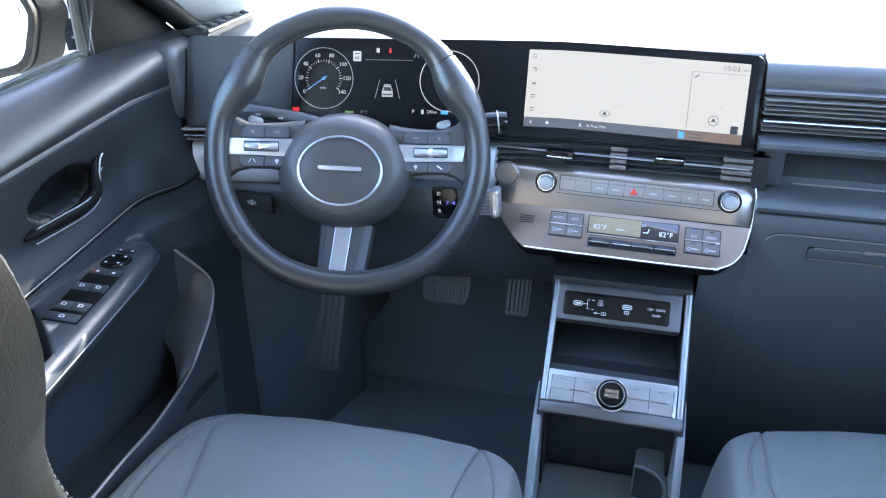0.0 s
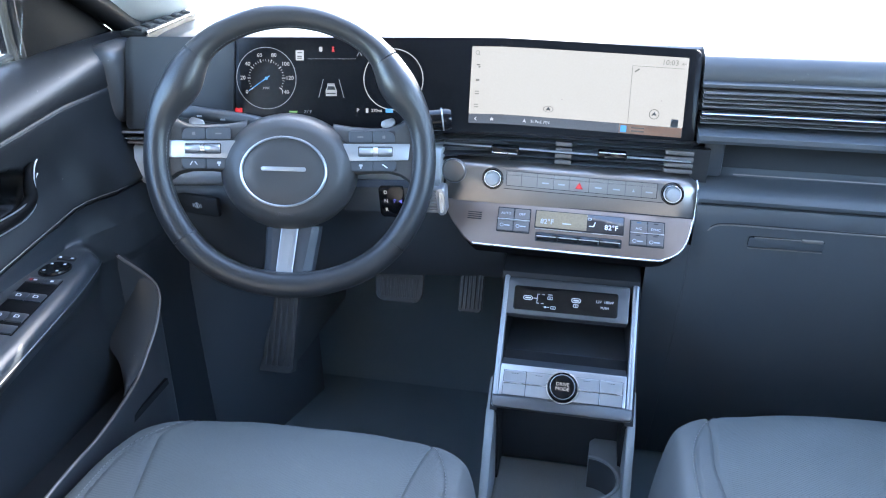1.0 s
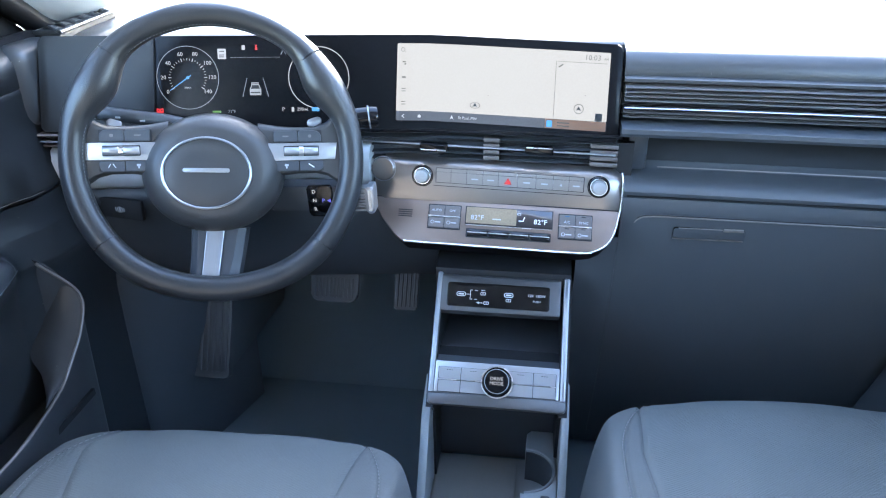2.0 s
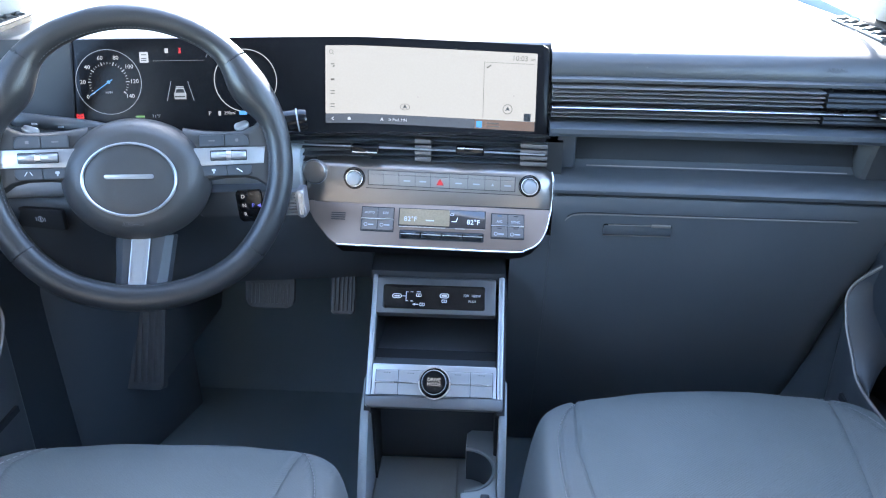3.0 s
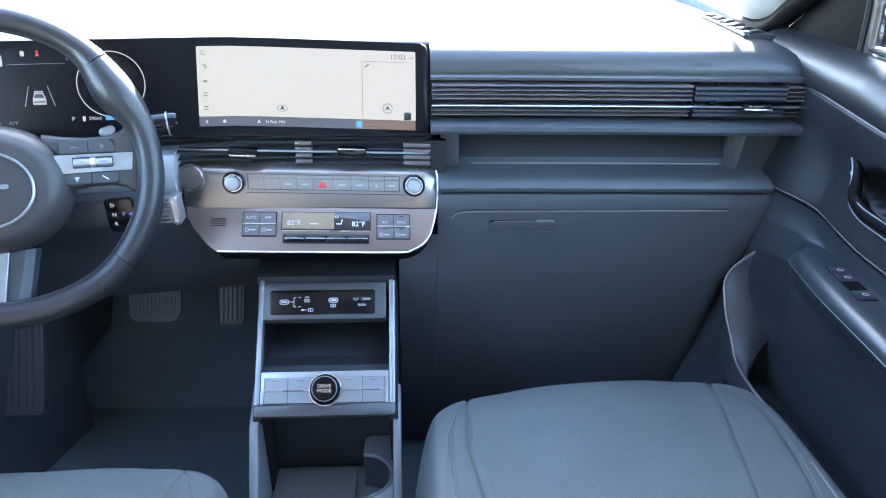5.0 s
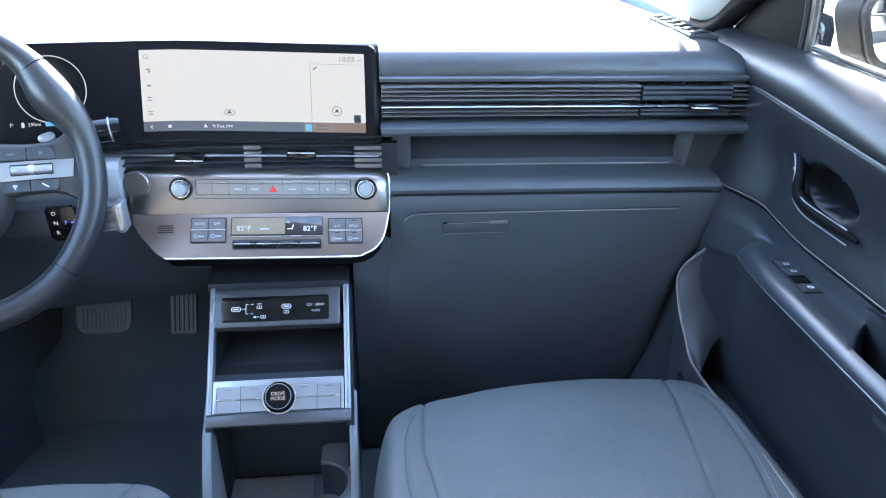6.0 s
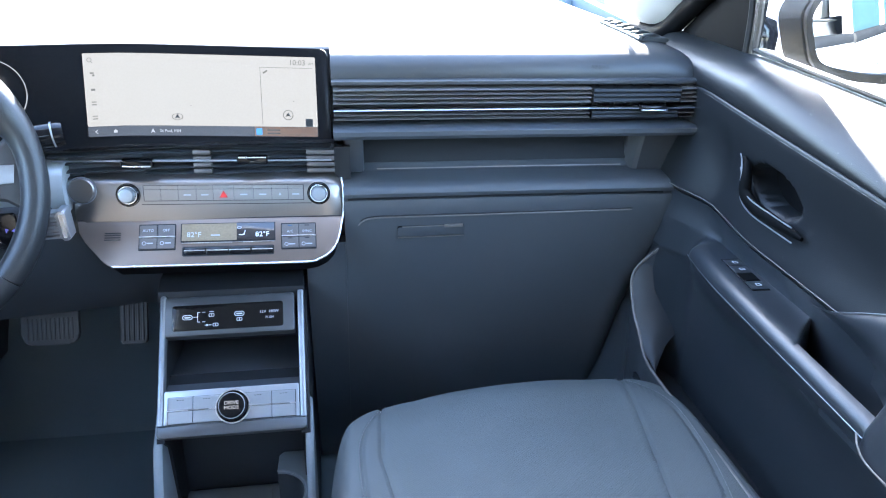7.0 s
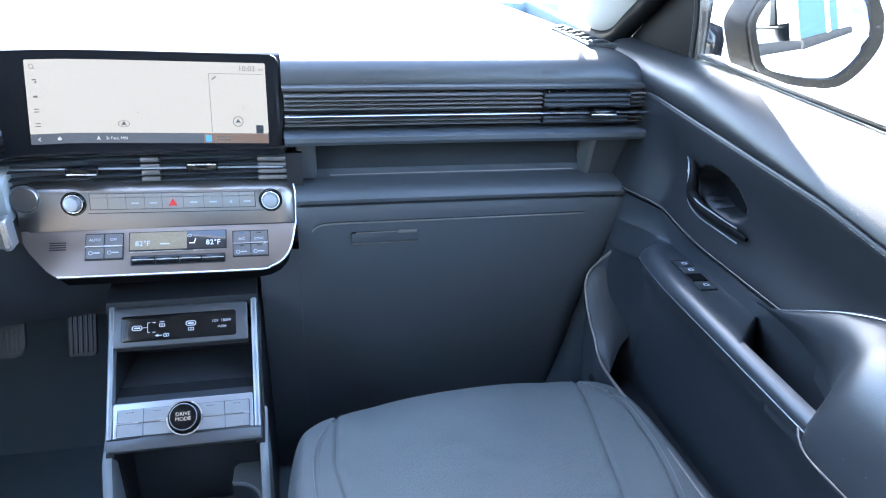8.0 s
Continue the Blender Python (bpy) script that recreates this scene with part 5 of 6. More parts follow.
for k in range(5):
    part("rib", prism(rrect(0.0030, 0.076, 0.001, 2, -0.0140 + 0.0070 * k, 0.0), -0.001, 0.0025, 0.001, AM), PEDAL, ap)
part("arm", tube([AM @ V(0, 0.02, -0.010), (-0.1665, 0.27, 0.47), (-0.1665, 0.31, 0.58)], 0.008, 8), HARD, ap)
fp = thing("foot_rest", "ribbed black plastic foot rest on the toe board", "foot rest")
FM = plane_frame(-0.550, 0.222, 0.262, 26)
part("pad", prism(rrect(0.088, 0.215, 0.008, 5), -0.020, 0.0, 0.004, FM), PEDAL, fp)
for k in range(7):
    part("rib", prism(rrect(0.0070, 0.190, 0.002, 3, -0.036 + 0.012 * k, 0.0), -0.001, 0.003, 0.001, FM), PEDAL, fp)
part("base", loft([[FM @ V(x, -0.098, -0.018), FM @ V(x, 0.100, -0.018), V(FM.translation.x + x, 0.60, 0.33), V(FM.translation.x + x, 0.52, 0.14)] for x in (-0.038, 0.038)]), PEDAL, fp)


def kick_panel(s, x, y):
    """The trim at the side of a footwell: a soft upright corner between the dash and the door."""
    kp = thing("kick_panel", "smooth black footwell side trim with a rounded corner", "trim", "footwell side trims")
    line = spline([(x - 0.085, y + 0.26, 0), (x - 0.045, y + 0.13, 0), (x - 0.015, y + 0.058, 0), (x + 0.012, y + 0.020, 0), (x + 0.042, y + 0.003, 0), (x + 0.075, y - 0.004, 0), (x + 0.115, y - 0.006, 0)], 6)
    rows = [[V(s * (p.x + 0.010 * (1 - w) ** 2), p.y + 0.03 * (1 - w) ** 2, z) for p in line] for z, w in ((0.0, 0.75), (0.08, 0.9), (0.16, 1.0), (0.26, 1.0), (0.34, 0.92), (0.42, 0.75), (0.50, 0.5), (0.56, 0.3))]
    part("cover", loft(rows, closed=False), KICK, kp, "", 75)
    part("fastener", lathe([(0.009, 0.0), (0.009, 0.002), (0.006, 0.003), (0.0, 0.003)], 20, T(s * (x + 0.075), y - 0.0045, 0.10) @ Matrix.Rotation(radians(90), 4, "X")), MATTE, kp, "black push fastener")


kick_panel(1, 0.597, 0.128)
kick_panel(-1, 0.602, 0.085)


# ---- seats ----
def back_half(w):
    """Half the width of a backrest at a share w of its height: a waist, then the shoulders."""
    return 0.235 - 0.067 * smooth01(w / 0.70) + 0.044 * smooth01((w - 0.71) / 0.19) - 0.06 * max(0.0, (w - 0.93) / 0.07) ** 2


def seat(name, cx, front, half, z, label, skew, back, crown=0.0, inner=0.0):
    """A cushion with side bolsters, seams and stitching, and a reclined backrest."""
    t = thing(name, label, "seat", "front seats")

    def line(v, s=1):
        if not inner and s < 0:
            return min(0.25 + 0.56 * v, hem(v) - 0.02)
        return min(0.41 + 0.27 * v + (inner if s < 0 else 0.0) + (0.04 * v ** 4 if inner else 0.0), 0.79 - 0.11 * v)

    def hem(v):
        return 0.80 - (5.0 if v > 0.75 else 0.6) * (v - 0.75) ** 2

    def top(u, v):
        a = abs(u)
        yf = front - 0.105 * a ** 4.2 + skew * (u if inner else max(u, 0.0))
        x = cx + half * u * (1.0 - 0.04 * v ** 2)
        y = yf - 0.55 * (1 - v)
        fall = max(0.0, (v - 0.74) / 0.26)
        side = max(0.0, (a - 0.84) / 0.16)
        zz = z + 0.018 * smooth01((a - 0.45) / 0.4) - 0.030 * fall ** 2 - 0.14 * max(0.0, (v - 0.90) / 0.10) ** 3 - 0.16 * side ** 2.6 + 0.010 * math.sin(math.pi * v)
        groove = math.exp(-((a - line(v, -1 if u < 0 else 1)) / 0.011) ** 2)
        zz += crown * (1 - min(1.0, a / 0.66) ** 2) * smooth01((v - 0.4) / 0.45) - 0.0045 * groove - 0.003 * math.exp(-((a - hem(v)) / 0.010) ** 2)
        return Vector((x, y, zz))

    def skin(u0, u1, nu, nv=44):
        rows = []
        for j in range(nv + 1):
            v = 1 - (1 - j / nv) ** 1.6
            rows.append([top(u0(v) + (u1(v) - u0(v)) * i / nu, v) for i in range(nu + 1)])
        rows.append([p + V(0, 0.004, -0.10) for p in rows[-1]])
        return loft(rows, closed=False)

    part("cushion_centre", skin(lambda v: -line(v, -1), line, 60), FABRIC, t, "ribbed grey cloth cushion")
    for s in (-1, 1):
        ends = (line, lambda v: 1.0) if s > 0 else (lambda v: -1.0, lambda v: -line(v, -1))
        part("side_bolster", skin(*ends, 60), BOLSTER, t, "grey cloth bolster with a stitched hem")
        dash_ = [tube([top(s * (hem(v) + 0.015), v) + V(0, 0, 0.0006), top(s * (hem(v + 0.006) + 0.015), v + 0.006) + V(0, 0, 0.0006)], 0.0007, 4) for v in (0.30 + 0.010 * k for k in range(66))]
        part("stitching", join(*dash_), THREAD, t, "pale stitching")
        part("piping", tube([top(s * line(v, s), v) + V(0, 0, -0.001) for v in (0.02 + 0.02 * k for k in range(48))], 0.0014, 6), BOLSTER, t)
    part("seat_base", rbox(half * 1.7, 0.42, 0.20, 0.03, T(cx, front - 0.33, 0.125)), HARD, t)
    # backrest: narrower towards the shoulders
    rings = []
    for k in range(49):
        w = k / 48
        hw, th = back_half(w), 0.065 - 0.018 * w
        c = Vector((cx - 0.021, back - 0.17 * w, z + 0.042 + 0.60 * w))
        rings.append([c + V(hw * math.copysign(abs(math.cos(a)) ** 0.55, math.cos(a)), th * math.copysign(abs(math.sin(a)) ** 0.7, math.sin(a)) + 0.035 * abs(math.cos(a)) ** 3, 0.0) for a in (2 * math.pi * j / 36 for j in range(36))])
    part("backrest", loft(rings), BACKREST, t, "dark grey backrest with stitched edges")
    for s in (-1, 1):
        st_ = []
        for k in range(130):
            w = 0.15 + 0.8 * k / 130
            hw, th = back_half(w), 0.065 - 0.018 * w
            a = 0.42
            p = V(cx - 0.021 + s * (hw * math.cos(a) ** 0.55 + 0.0008), back - 0.17 * w + th * math.sin(a) ** 0.7 + 0.035 * math.cos(a) ** 3 + 0.0006, z + 0.042 + 0.60 * w)
            st_.append(tube([p, p + V(0, -0.0004, 0.0014)], 0.0006, 4))
        part("back_stitching", join(*st_), THREAD, t, "pale stitching")
    return t


seat("driver_seat", -0.329, -0.104, 0.261, 0.338, "grey cloth driver seat with stitched bolsters", 0.020, -0.665, 0.008)
seat("passenger_seat", 0.378, 0.050, 0.270, 0.338, "grey cloth passenger seat with stitched bolsters", 0.02, -0.90, 0.011, 0.10)


# ---- front doors ----
def window_sign(m):
    """The printed outline of a car window on a switch."""
    return prism([(-0.0034, -0.0026), (0.0034, -0.0026), (0.0034, 0.0010), (0.0010, 0.0028), (-0.0034, 0.0028)], 0, 0.0003, 0, m, hole=[(-0.0024, -0.0018), (0.0024, -0.0018), (0.0024, 0.0006), (0.0006, 0.0020), (-0.0024, 0.0020)])


def door(name, side, dy, label):
    t = thing(name, label, "car door", "front doors")

    def P(x, y, z):
        return Vector((side * x, y + dy, z))

    def arm(y):
        return smooth01((0.038 - y) / 0.05)

    def belt(y):
        return 0.797 - 0.028 * max(0.0, 0.10 - y) if side > 0 else 0.798 - 0.095 * max(0.0, 0.07 - y)

    def crease(y):
        return 0.779 - 0.145 * max(0.0, -y) if side > 0 else 0.785 - 0.155 * max(0.0, 0.13 - y)

    def seam(y):
        return 0.744 - 0.068 * max(0.0, 0.09 - y) if side > 0 else 0.737 - 0.105 * max(0.0, 0.05 - y)

    def seam_low(y):
        return 0.582 + 0.020 * smooth01((y + 0.10) / 0.20) if side > 0 else 0.602 - 0.14 * min(0.25, max(0.0, 0.05 - y))

    def bowl(y, z):
        """How deep the handle bowl is at a place of the middle trim."""
        q = ((y + 0.090) / 0.052) ** 2 + ((z - 0.662 - 0.10 * (y + 0.090)) / 0.025) ** 2
        return 0.050 * smooth01((1.12 - q) / 0.30)

    def well(x, y):
        """How deep the grip well is at a place of the armrest's top."""
        x_in = (0.613 if side > 0 else 0.613 - 0.0445 + 0.18 * (y + 0.236)) + 0.143 * (y + 0.382) + 0.055 * (max(0.0, y + 0.262) / 0.064) ** 1.3
        return 0.055 * smooth01((x - x_in + 0.003) / 0.010) * smooth01((y + 0.412) / 0.012) * (1 if y < -0.19 else 0)

    def inner(y):
        """The inner edge of the armrest."""
        if side > 0:
            return 0.6147 + 0.023 * (y + 0.137) + 0.0105 * (max(0.0, y + 0.137) / 0.139) ** 2
        return 0.5937 + 0.205 * (y + 0.1095) + 0.0107 * (max(0.0, y + 0.110) / 0.12) ** 2

    def F(x, y, z):
        """The door's front end swells inwards to meet the dashboard."""
        return P(x - 0.030 * smooth01((y - 0.015) / 0.085) * smooth01((0.735 - z) / 0.10), y, z)

    ys = [0.30, 0.22, 0.16, 0.12, 0.08, 0.05] + [0.03 - 0.004 * k for k in range(114)] + [-0.43 - 0.05 * k for k in range(14)]
    up_, mid_, low_ = [], [], []
    for y in ys:
        b, c, a = belt(y), crease(y), arm(y)
        s1, s2 = min(seam(y), c - 0.020), seam_low(y)
        e = inner(max(y, -0.40))
        up_.append([P(0.760, y, b - 0.060), P(0.732, y, b - 0.020), P(0.728, y, b - 0.002), P(0.718, y, b - 0.002), P(0.702, y, (b + c) / 2 + 0.006), P(0.684, y, c + 0.005), P(0.672, y, c - 0.004), P(0.6665, y, c - 0.015), P(0.6665, y, s1 + 0.003), P(0.6680, y, s1 + 0.001), P(0.70, y, s1), P(0.76, y, s1 - 0.02)])
        face = [(0.6670, s1 - 0.0015)]
        for k in range(1, 41):
            z = s1 - 0.004 + (s2 + 0.010 - s1) * k / 40
            u = k / 40
            face.append((0.6665 + 0.0135 * math.sin(math.pi * u ** 1.15) ** 1.2 + bowl(y, z), z))
        mid_.append([F(0.735, y, s1 + 0.0005), F(0.6685, y, s1 + 0.0005)] + [F(x, y, z) for x, z in face] + [F(0.6685, y, s2 + 0.001), F(0.70, y, s2), F(0.735, y, s2)])
        w = lambda x0, x1: x0 + (x1 - x0) * a
        tops = []
        for k in range(31):
            x = 0.672 + (e + 0.020 - 0.672) * k / 30
            tops.append(F(w(0.662 - 0.003 * k / 30, x), y, w(0.560 - 0.020 * k / 30, 0.5558) - a * well(x, y)))
        roll = [F(w(0.659 - 0.001 * k, e + 0.020 - 0.020 * math.sin(math.pi * k / 10)), y, w(0.538 - 0.005 * k, 0.5408 + 0.015 * math.cos(math.pi * k / 10))) for k in range(1, 6)]
        low_.append([F(0.735, y, s2 - 0.001), F(0.6695, y, s2 - 0.0015), F(0.6705, y, s2 - 0.006), F(w(0.667, 0.6738), y, w(0.572, 0.564))] + tops + roll + [F(w(0.656, e), y, w(0.510, 0.5370)),
                     F(w(0.656, e + 0.004), y, w(0.500, 0.5300)), F(w(0.656, e + 0.020), y, w(0.488, 0.508)), F(0.656, y, 0.470), F(0.660, y, 0.40), F(0.660, y, 0.20), F(0.66, y, 0.0), F(0.735, y, 0.0)])
    part("upper_trim", loft(up_), LEDGE, t, "soft dark grey window ledge")
    part("middle_trim", loft(mid_), DOORMID, t, "", 75)
    part("lower_trim", loft(low_), DOOR, t, "dark grey armrest panel", 75)
    part("window_seal", tube([P(0.7245, y, belt(y) + 0.003) for y in ys if y < 0.13], 0.0038, 8), RUBBER, t, "black window seal")
    part("seal_lip", tube([P(0.7320, y, belt(y) + 0.003) for y in ys if y < 0.09], 0.0032, 8), TAN, t, "tan window seal lip")
    part("outer_skin", loft([[P(0.79, y, belt(y) - 0.055), P(0.85, y, belt(y) - 0.085), P(0.875, y, 0.55), P(0.87, y, 0.2), P(0.84, y, -0.12), P(0.80, y, -0.12)] for y in (0.45, 0.2, 0.0, -0.3, -0.7, -1.05)]), WHITE, t, "white painted outer skin")
    part("belt_moulding", tube([P(0.785, y, belt(y) - 0.052) for y in (0.30, 0.1, -0.1, -0.4, -0.7, -1.05)], 0.013, 10, flat=1.7), BELT, t, "black belt moulding")
    dd = []
    y = 0.10
    while y > -0.60:
        z = min(seam(y), crease(y) - 0.020) - 0.0045
        dd.append(tube([P(0.6668, y, z), P(0.6668, y - 0.0054, z)], 0.00024, 4))
        y -= 0.0062
    part("stitching", join(*dd), THREAD, t, "pale stitching")
    part("seam_edge", tube([F(0.6662, y, seam_low(y) + 0.0058) for y in (0.10 - 0.02 * k for k in range(19))], 0.0006, 6), BTN, t, "fine pale seam edge")
    part("armrest_line", tube([P(inner(y) + 0.0005, y, 0.5385) for y in (-0.004 - 0.02 * k for k in range(21))], 0.0009, 6), SILVER, t, "thin silver line")
    # pull handle in its bowl
    hp = spline([P(0.674, -0.018, 0.682), P(0.669, -0.034, 0.676), P(0.666, -0.044, 0.662), P(0.665, -0.050, 0.646), P(0.666, -0.075, 0.636), P(0.668, -0.120, 0.634), P(0.672, -0.166, 0.632)], 5)
    # lining added over the trim; its black paints the bowl's shade
    lining = []
    for k in range(1, 8):
        ring = []
        for j in range(32):
            a, r = 2 * math.pi * j / 32, 0.97 * k / 7
            y = -0.090 + 0.052 * r * math.cos(a)
            z = 0.662 + 0.10 * (y + 0.090) + 0.025 * r * math.sin(a)
            s1, s2 = min(seam(y), crease(y) - 0.020), seam_low(y)
            u = min(1.0, max(0.0, (z - s1 + 0.004) / (s2 + 0.010 - s1)))
            ring.append(F(0.6665 + 0.0135 * math.sin(math.pi * u ** 1.15) ** 1.2 + bowl(y, z) - 0.0015, y, z))
        lining.append(ring)
    part("bowl_shade", loft(lining), MATTE, t, "black lining for the shade in the handle bowl", 75)
    hd = part("pull_handle", tube(hp, [0.0022 + 0.0056 * max(0.0, math.sin(math.pi * k / (len(hp) - 1))) ** 0.6 for k in range(len(hp))], 12, flat=1.3), MATTE, t, "black pull handle with bright edges")
    for o in (V(-side * 0.0056, 0.004, 0.0084), V(-side * 0.0045, 0.0, -0.0088)):
        part("handle_edge", tube([p + o for p in hp[2:-1]], 0.0010, 6), SILVER, hd, "bright edge")
    # window switches on the armrest
    if side > 0:
        base = Matrix.Translation(P(0.6545, -0.101, 0.5548)) @ Matrix.Rotation(-0.055, 4, "Z")
        pn = part("switch_panel", rbox(0.024, 0.088, 0.003, 0.001, base), GLOSS, t)
        for y, h in ((0.031, 0.019), (0.0115, 0.019), (-0.031, 0.021)):
            part("switch", rbox(0.0215, h, 0.004, 0.001, base @ T(0, y, 0.0005)), DOOR, pn)
        # flat black plate paints the shade of a sunken well
        part("well_shade", rbox(0.0205, 0.018, 0.001, 0, base @ T(0, -0.0085, 0.0018)), MATTE, pn)
        for y in (0.031, 0.0115, -0.031):
            part("print_mark", window_sign(base @ T(0.002, y, 0.0026)), INK, pn)
    else:
        base = Matrix.Translation(P(0.6311, -0.1319, 0.5558)) @ Matrix(((1, -0.213, 0, 0), (0, 1, 0, 0), (0, 0, 1, 0), (0, 0, 0, 1)))
        # black plate between the switches paints the shade in their wells
        pn = part("switch_panel", rbox(0.0475, 0.120, 0.0016, 0.0006, base @ T(0.0005, -0.0145, 0)), MATTE, t, "black plate for the shaded switch wells and gaps")
        part("knob_gap", lathe([(0.0200, 0.0), (0.0200, 0.0006), (0.0, 0.0006)], 32, Matrix.Translation(P(0.6465, -0.0616, 0.5556))), MATTE, pn)
        part("mirror_knob", lathe([(0.0185, 0.0), (0.0185, 0.0008), (0.0172, 0.0010), (0.0165, 0.0032), (0.0140, 0.0038), (0.0, 0.0030)], 32, Matrix.Translation(P(0.6465, -0.0616, 0.5556))), GLOSS, pn, "round mirror control")
        for a in range(4):
            q = radians(40 + 90 * a)
            part("print_mark", rbox(0.0030, 0.0024, 0.0004, 0, Matrix.Translation(P(0.6465 + 0.0125 * math.cos(q), -0.0616 + 0.0125 * math.sin(q), 0.5594))), INK, pn)
        fold = part("switch", rbox(0.026, 0.009, 0.003, 0.001, base @ T(0.001, 0.099, 0.0004)), DARK, pn, "small mirror folding switch")
        for x in (-0.008, 0.010):
            part("print_mark", rbox(0.004, 0.0028, 0.0004, 0, base @ T(x, 0.099, 0.0020)), INK, fold)
        for x in (-0.0115, 0.0120):
            lock = part("switch", rbox(0.0222, 0.0125, 0.0036, 0.0008, base @ T(x, 0.0385, 0.0004)), DOOR, pn)
            part("print_mark", rbox(0.0042, 0.0034, 0.0004, 0, base @ T(x + 0.001, 0.0385, 0.0023)), INK, lock)
        part("status_mark", rbox(0.0026, 0.0034, 0.0004, 0, base @ T(-0.0165, 0.0385, 0.0023)), GLOWR, pn, "lit red lock lamp")
        for y in (0.0, -0.0425):
            for x in (-0.0115, 0.0115):
                sw = part("switch", rbox(0.0222, 0.0175, 0.0040, 0.0012, base @ T(x, y, 0.0006)), DOOR, pn)
                part("print_mark", window_sign(base @ T(x, y + 0.001, 0.0028)), INK, sw)
        rear = part("switch", rbox(0.0452, 0.0150, 0.0036, 0.0010, base @ T(0, -0.0655, 0.0004)), DOOR, pn, "wide window lock switch")
        part("print_mark", window_sign(base @ T(0.0, -0.0650, 0.0024)), INK, rear)
    # rear end of the armrest, rising to the door behind the grip well
    ca = spline([P(0.690, -0.205, 0.556), P(0.683, -0.26, 0.557), P(0.674, -0.315, 0.558), P(0.655, -0.362, 0.559), P(0.628, -0.388, 0.558), P(0.598, -0.404, 0.554), P(0.590, -0.45, 0.552), P(0.588, -0.60, 0.552), P(0.588, -0.95, 0.552)], 6)
    cb = spline([P(0.676, -0.212, 0.566), P(0.6665, -0.255, 0.587), P(0.6655, -0.300, 0.611), P(0.6655, -0.345, 0.633), P(0.6655, -0.390, 0.650), P(0.6655, -0.44, 0.662), P(0.6655, -0.52, 0.674), P(0.6655, -0.68, 0.684), P(0.6655, -0.98, 0.690)], 6)
    skin_ = []
    for p, q in zip(ca, cb):
        skin_.append([p + V(0, 0.001, -0.018), p + V(0, 0.0005, -0.006)] + [p.lerp(q, t_) + V(-side * 0.012 * math.sin(math.pi * t_), 0, 0.012 * math.sin(math.pi * t_)) for t_ in (0, 0.06, 0.15, 0.3, 0.45, 0.6, 0.75, 0.9, 1.0)] + [q + V(side * 0.02, 0, 0)])
    part("rear_rest", loft(skin_, closed=False), DOOR, t, "smooth dark grey rear armrest")
    part("rest_line", tube([q + V(-side * 0.001, 0, 0.001) for q in cb], 0.0007, 6), SILVER, t, "thin silver line")
    part("rest_edge", tube(spline([P(0.593, -0.400, 0.553), P(0.588, -0.410, 0.548), P(0.587, -0.425, 0.541), P(0.587, -0.46, 0.540), P(0.587, -0.52, 0.540), P(0.587, -0.70, 0.540)], 5), 0.0010, 6), BTN, t, "thin bright edge")
    # map pocket along the bottom
    sh = 0.0 if side > 0 else -0.030
    far = [(0.600, -0.22), (0.600, -0.40), (0.600, -0.75)] if side > 0 else [(0.573, -0.22), (0.560, -0.40), (0.540, -0.75)]
    rim = spline([P(0.640, 0.080 + sh, 0.520), P(0.606, 0.105 + sh, 0.462), P(0.600, 0.085 + sh, 0.418), P(0.600, 0.045 + sh, 0.382), P(0.598, 0.000 + sh, 0.358), P(0.600 if side > 0 else 0.583, -0.10 + sh, 0.356)] + [P(x, y, 0.364) for x, y in far], 6)
    part("pocket_rim", tube(rim, 0.0024, 8), BTN, t, "pale-edged pocket rim")
    part("pocket_wall", loft([[p, p + V(side * 0.004, 0, -0.02), V(p.x + side * 0.012, p.y, p.z * 0.5), V(p.x + side * 0.02, p.y, 0.02)] for p in rim], closed=False), HARD, t)
    pc = spline([P(0.634, 0.088 + sh, 0.516), P(0.612, 0.104 + sh, 0.475), P(0.602, 0.098 + sh, 0.440), P(0.600, 0.070 + sh, 0.402), P(0.600, 0.030 + sh, 0.372), P(0.600, -0.020 + sh, 0.355)], 6)
    ec = spline([P(0.660, 0.086 + sh, 0.530), P(0.660, 0.096 + sh, 0.480), P(0.660, 0.078 + sh, 0.430), P(0.660, 0.045 + sh, 0.391), P(0.634, 0.024 + sh, 0.371), P(0.601, -0.019 + sh, 0.3555)], 6)
    # SOFT is lighter than the door plastic: it paints the light on this cheek
    part("pocket_front", loft([[p.lerp(q, k / 8) + V(side * -0.3, -0.7, 0.3) * (0.010 * math.sin(math.pi * k / 8)) for k in range(9)] for p, q in zip(pc, ec)], closed=False), SOFT, t, "curved map pocket front, lighter for the light on it", 70)
    part("pocket_floor", loft([[P(0.602, y, 0.31), P(0.660, y, 0.31), P(0.660, y, 0.30), P(0.602, y, 0.30)] for y in (0.05, -0.3, -0.75)]), PANEL, t)
    return t


door("driver_door", -1, -0.105, "dark grey driver door panel with switches")
door("passenger_door", 1, 0.0, "dark grey passenger door panel with an armrest")


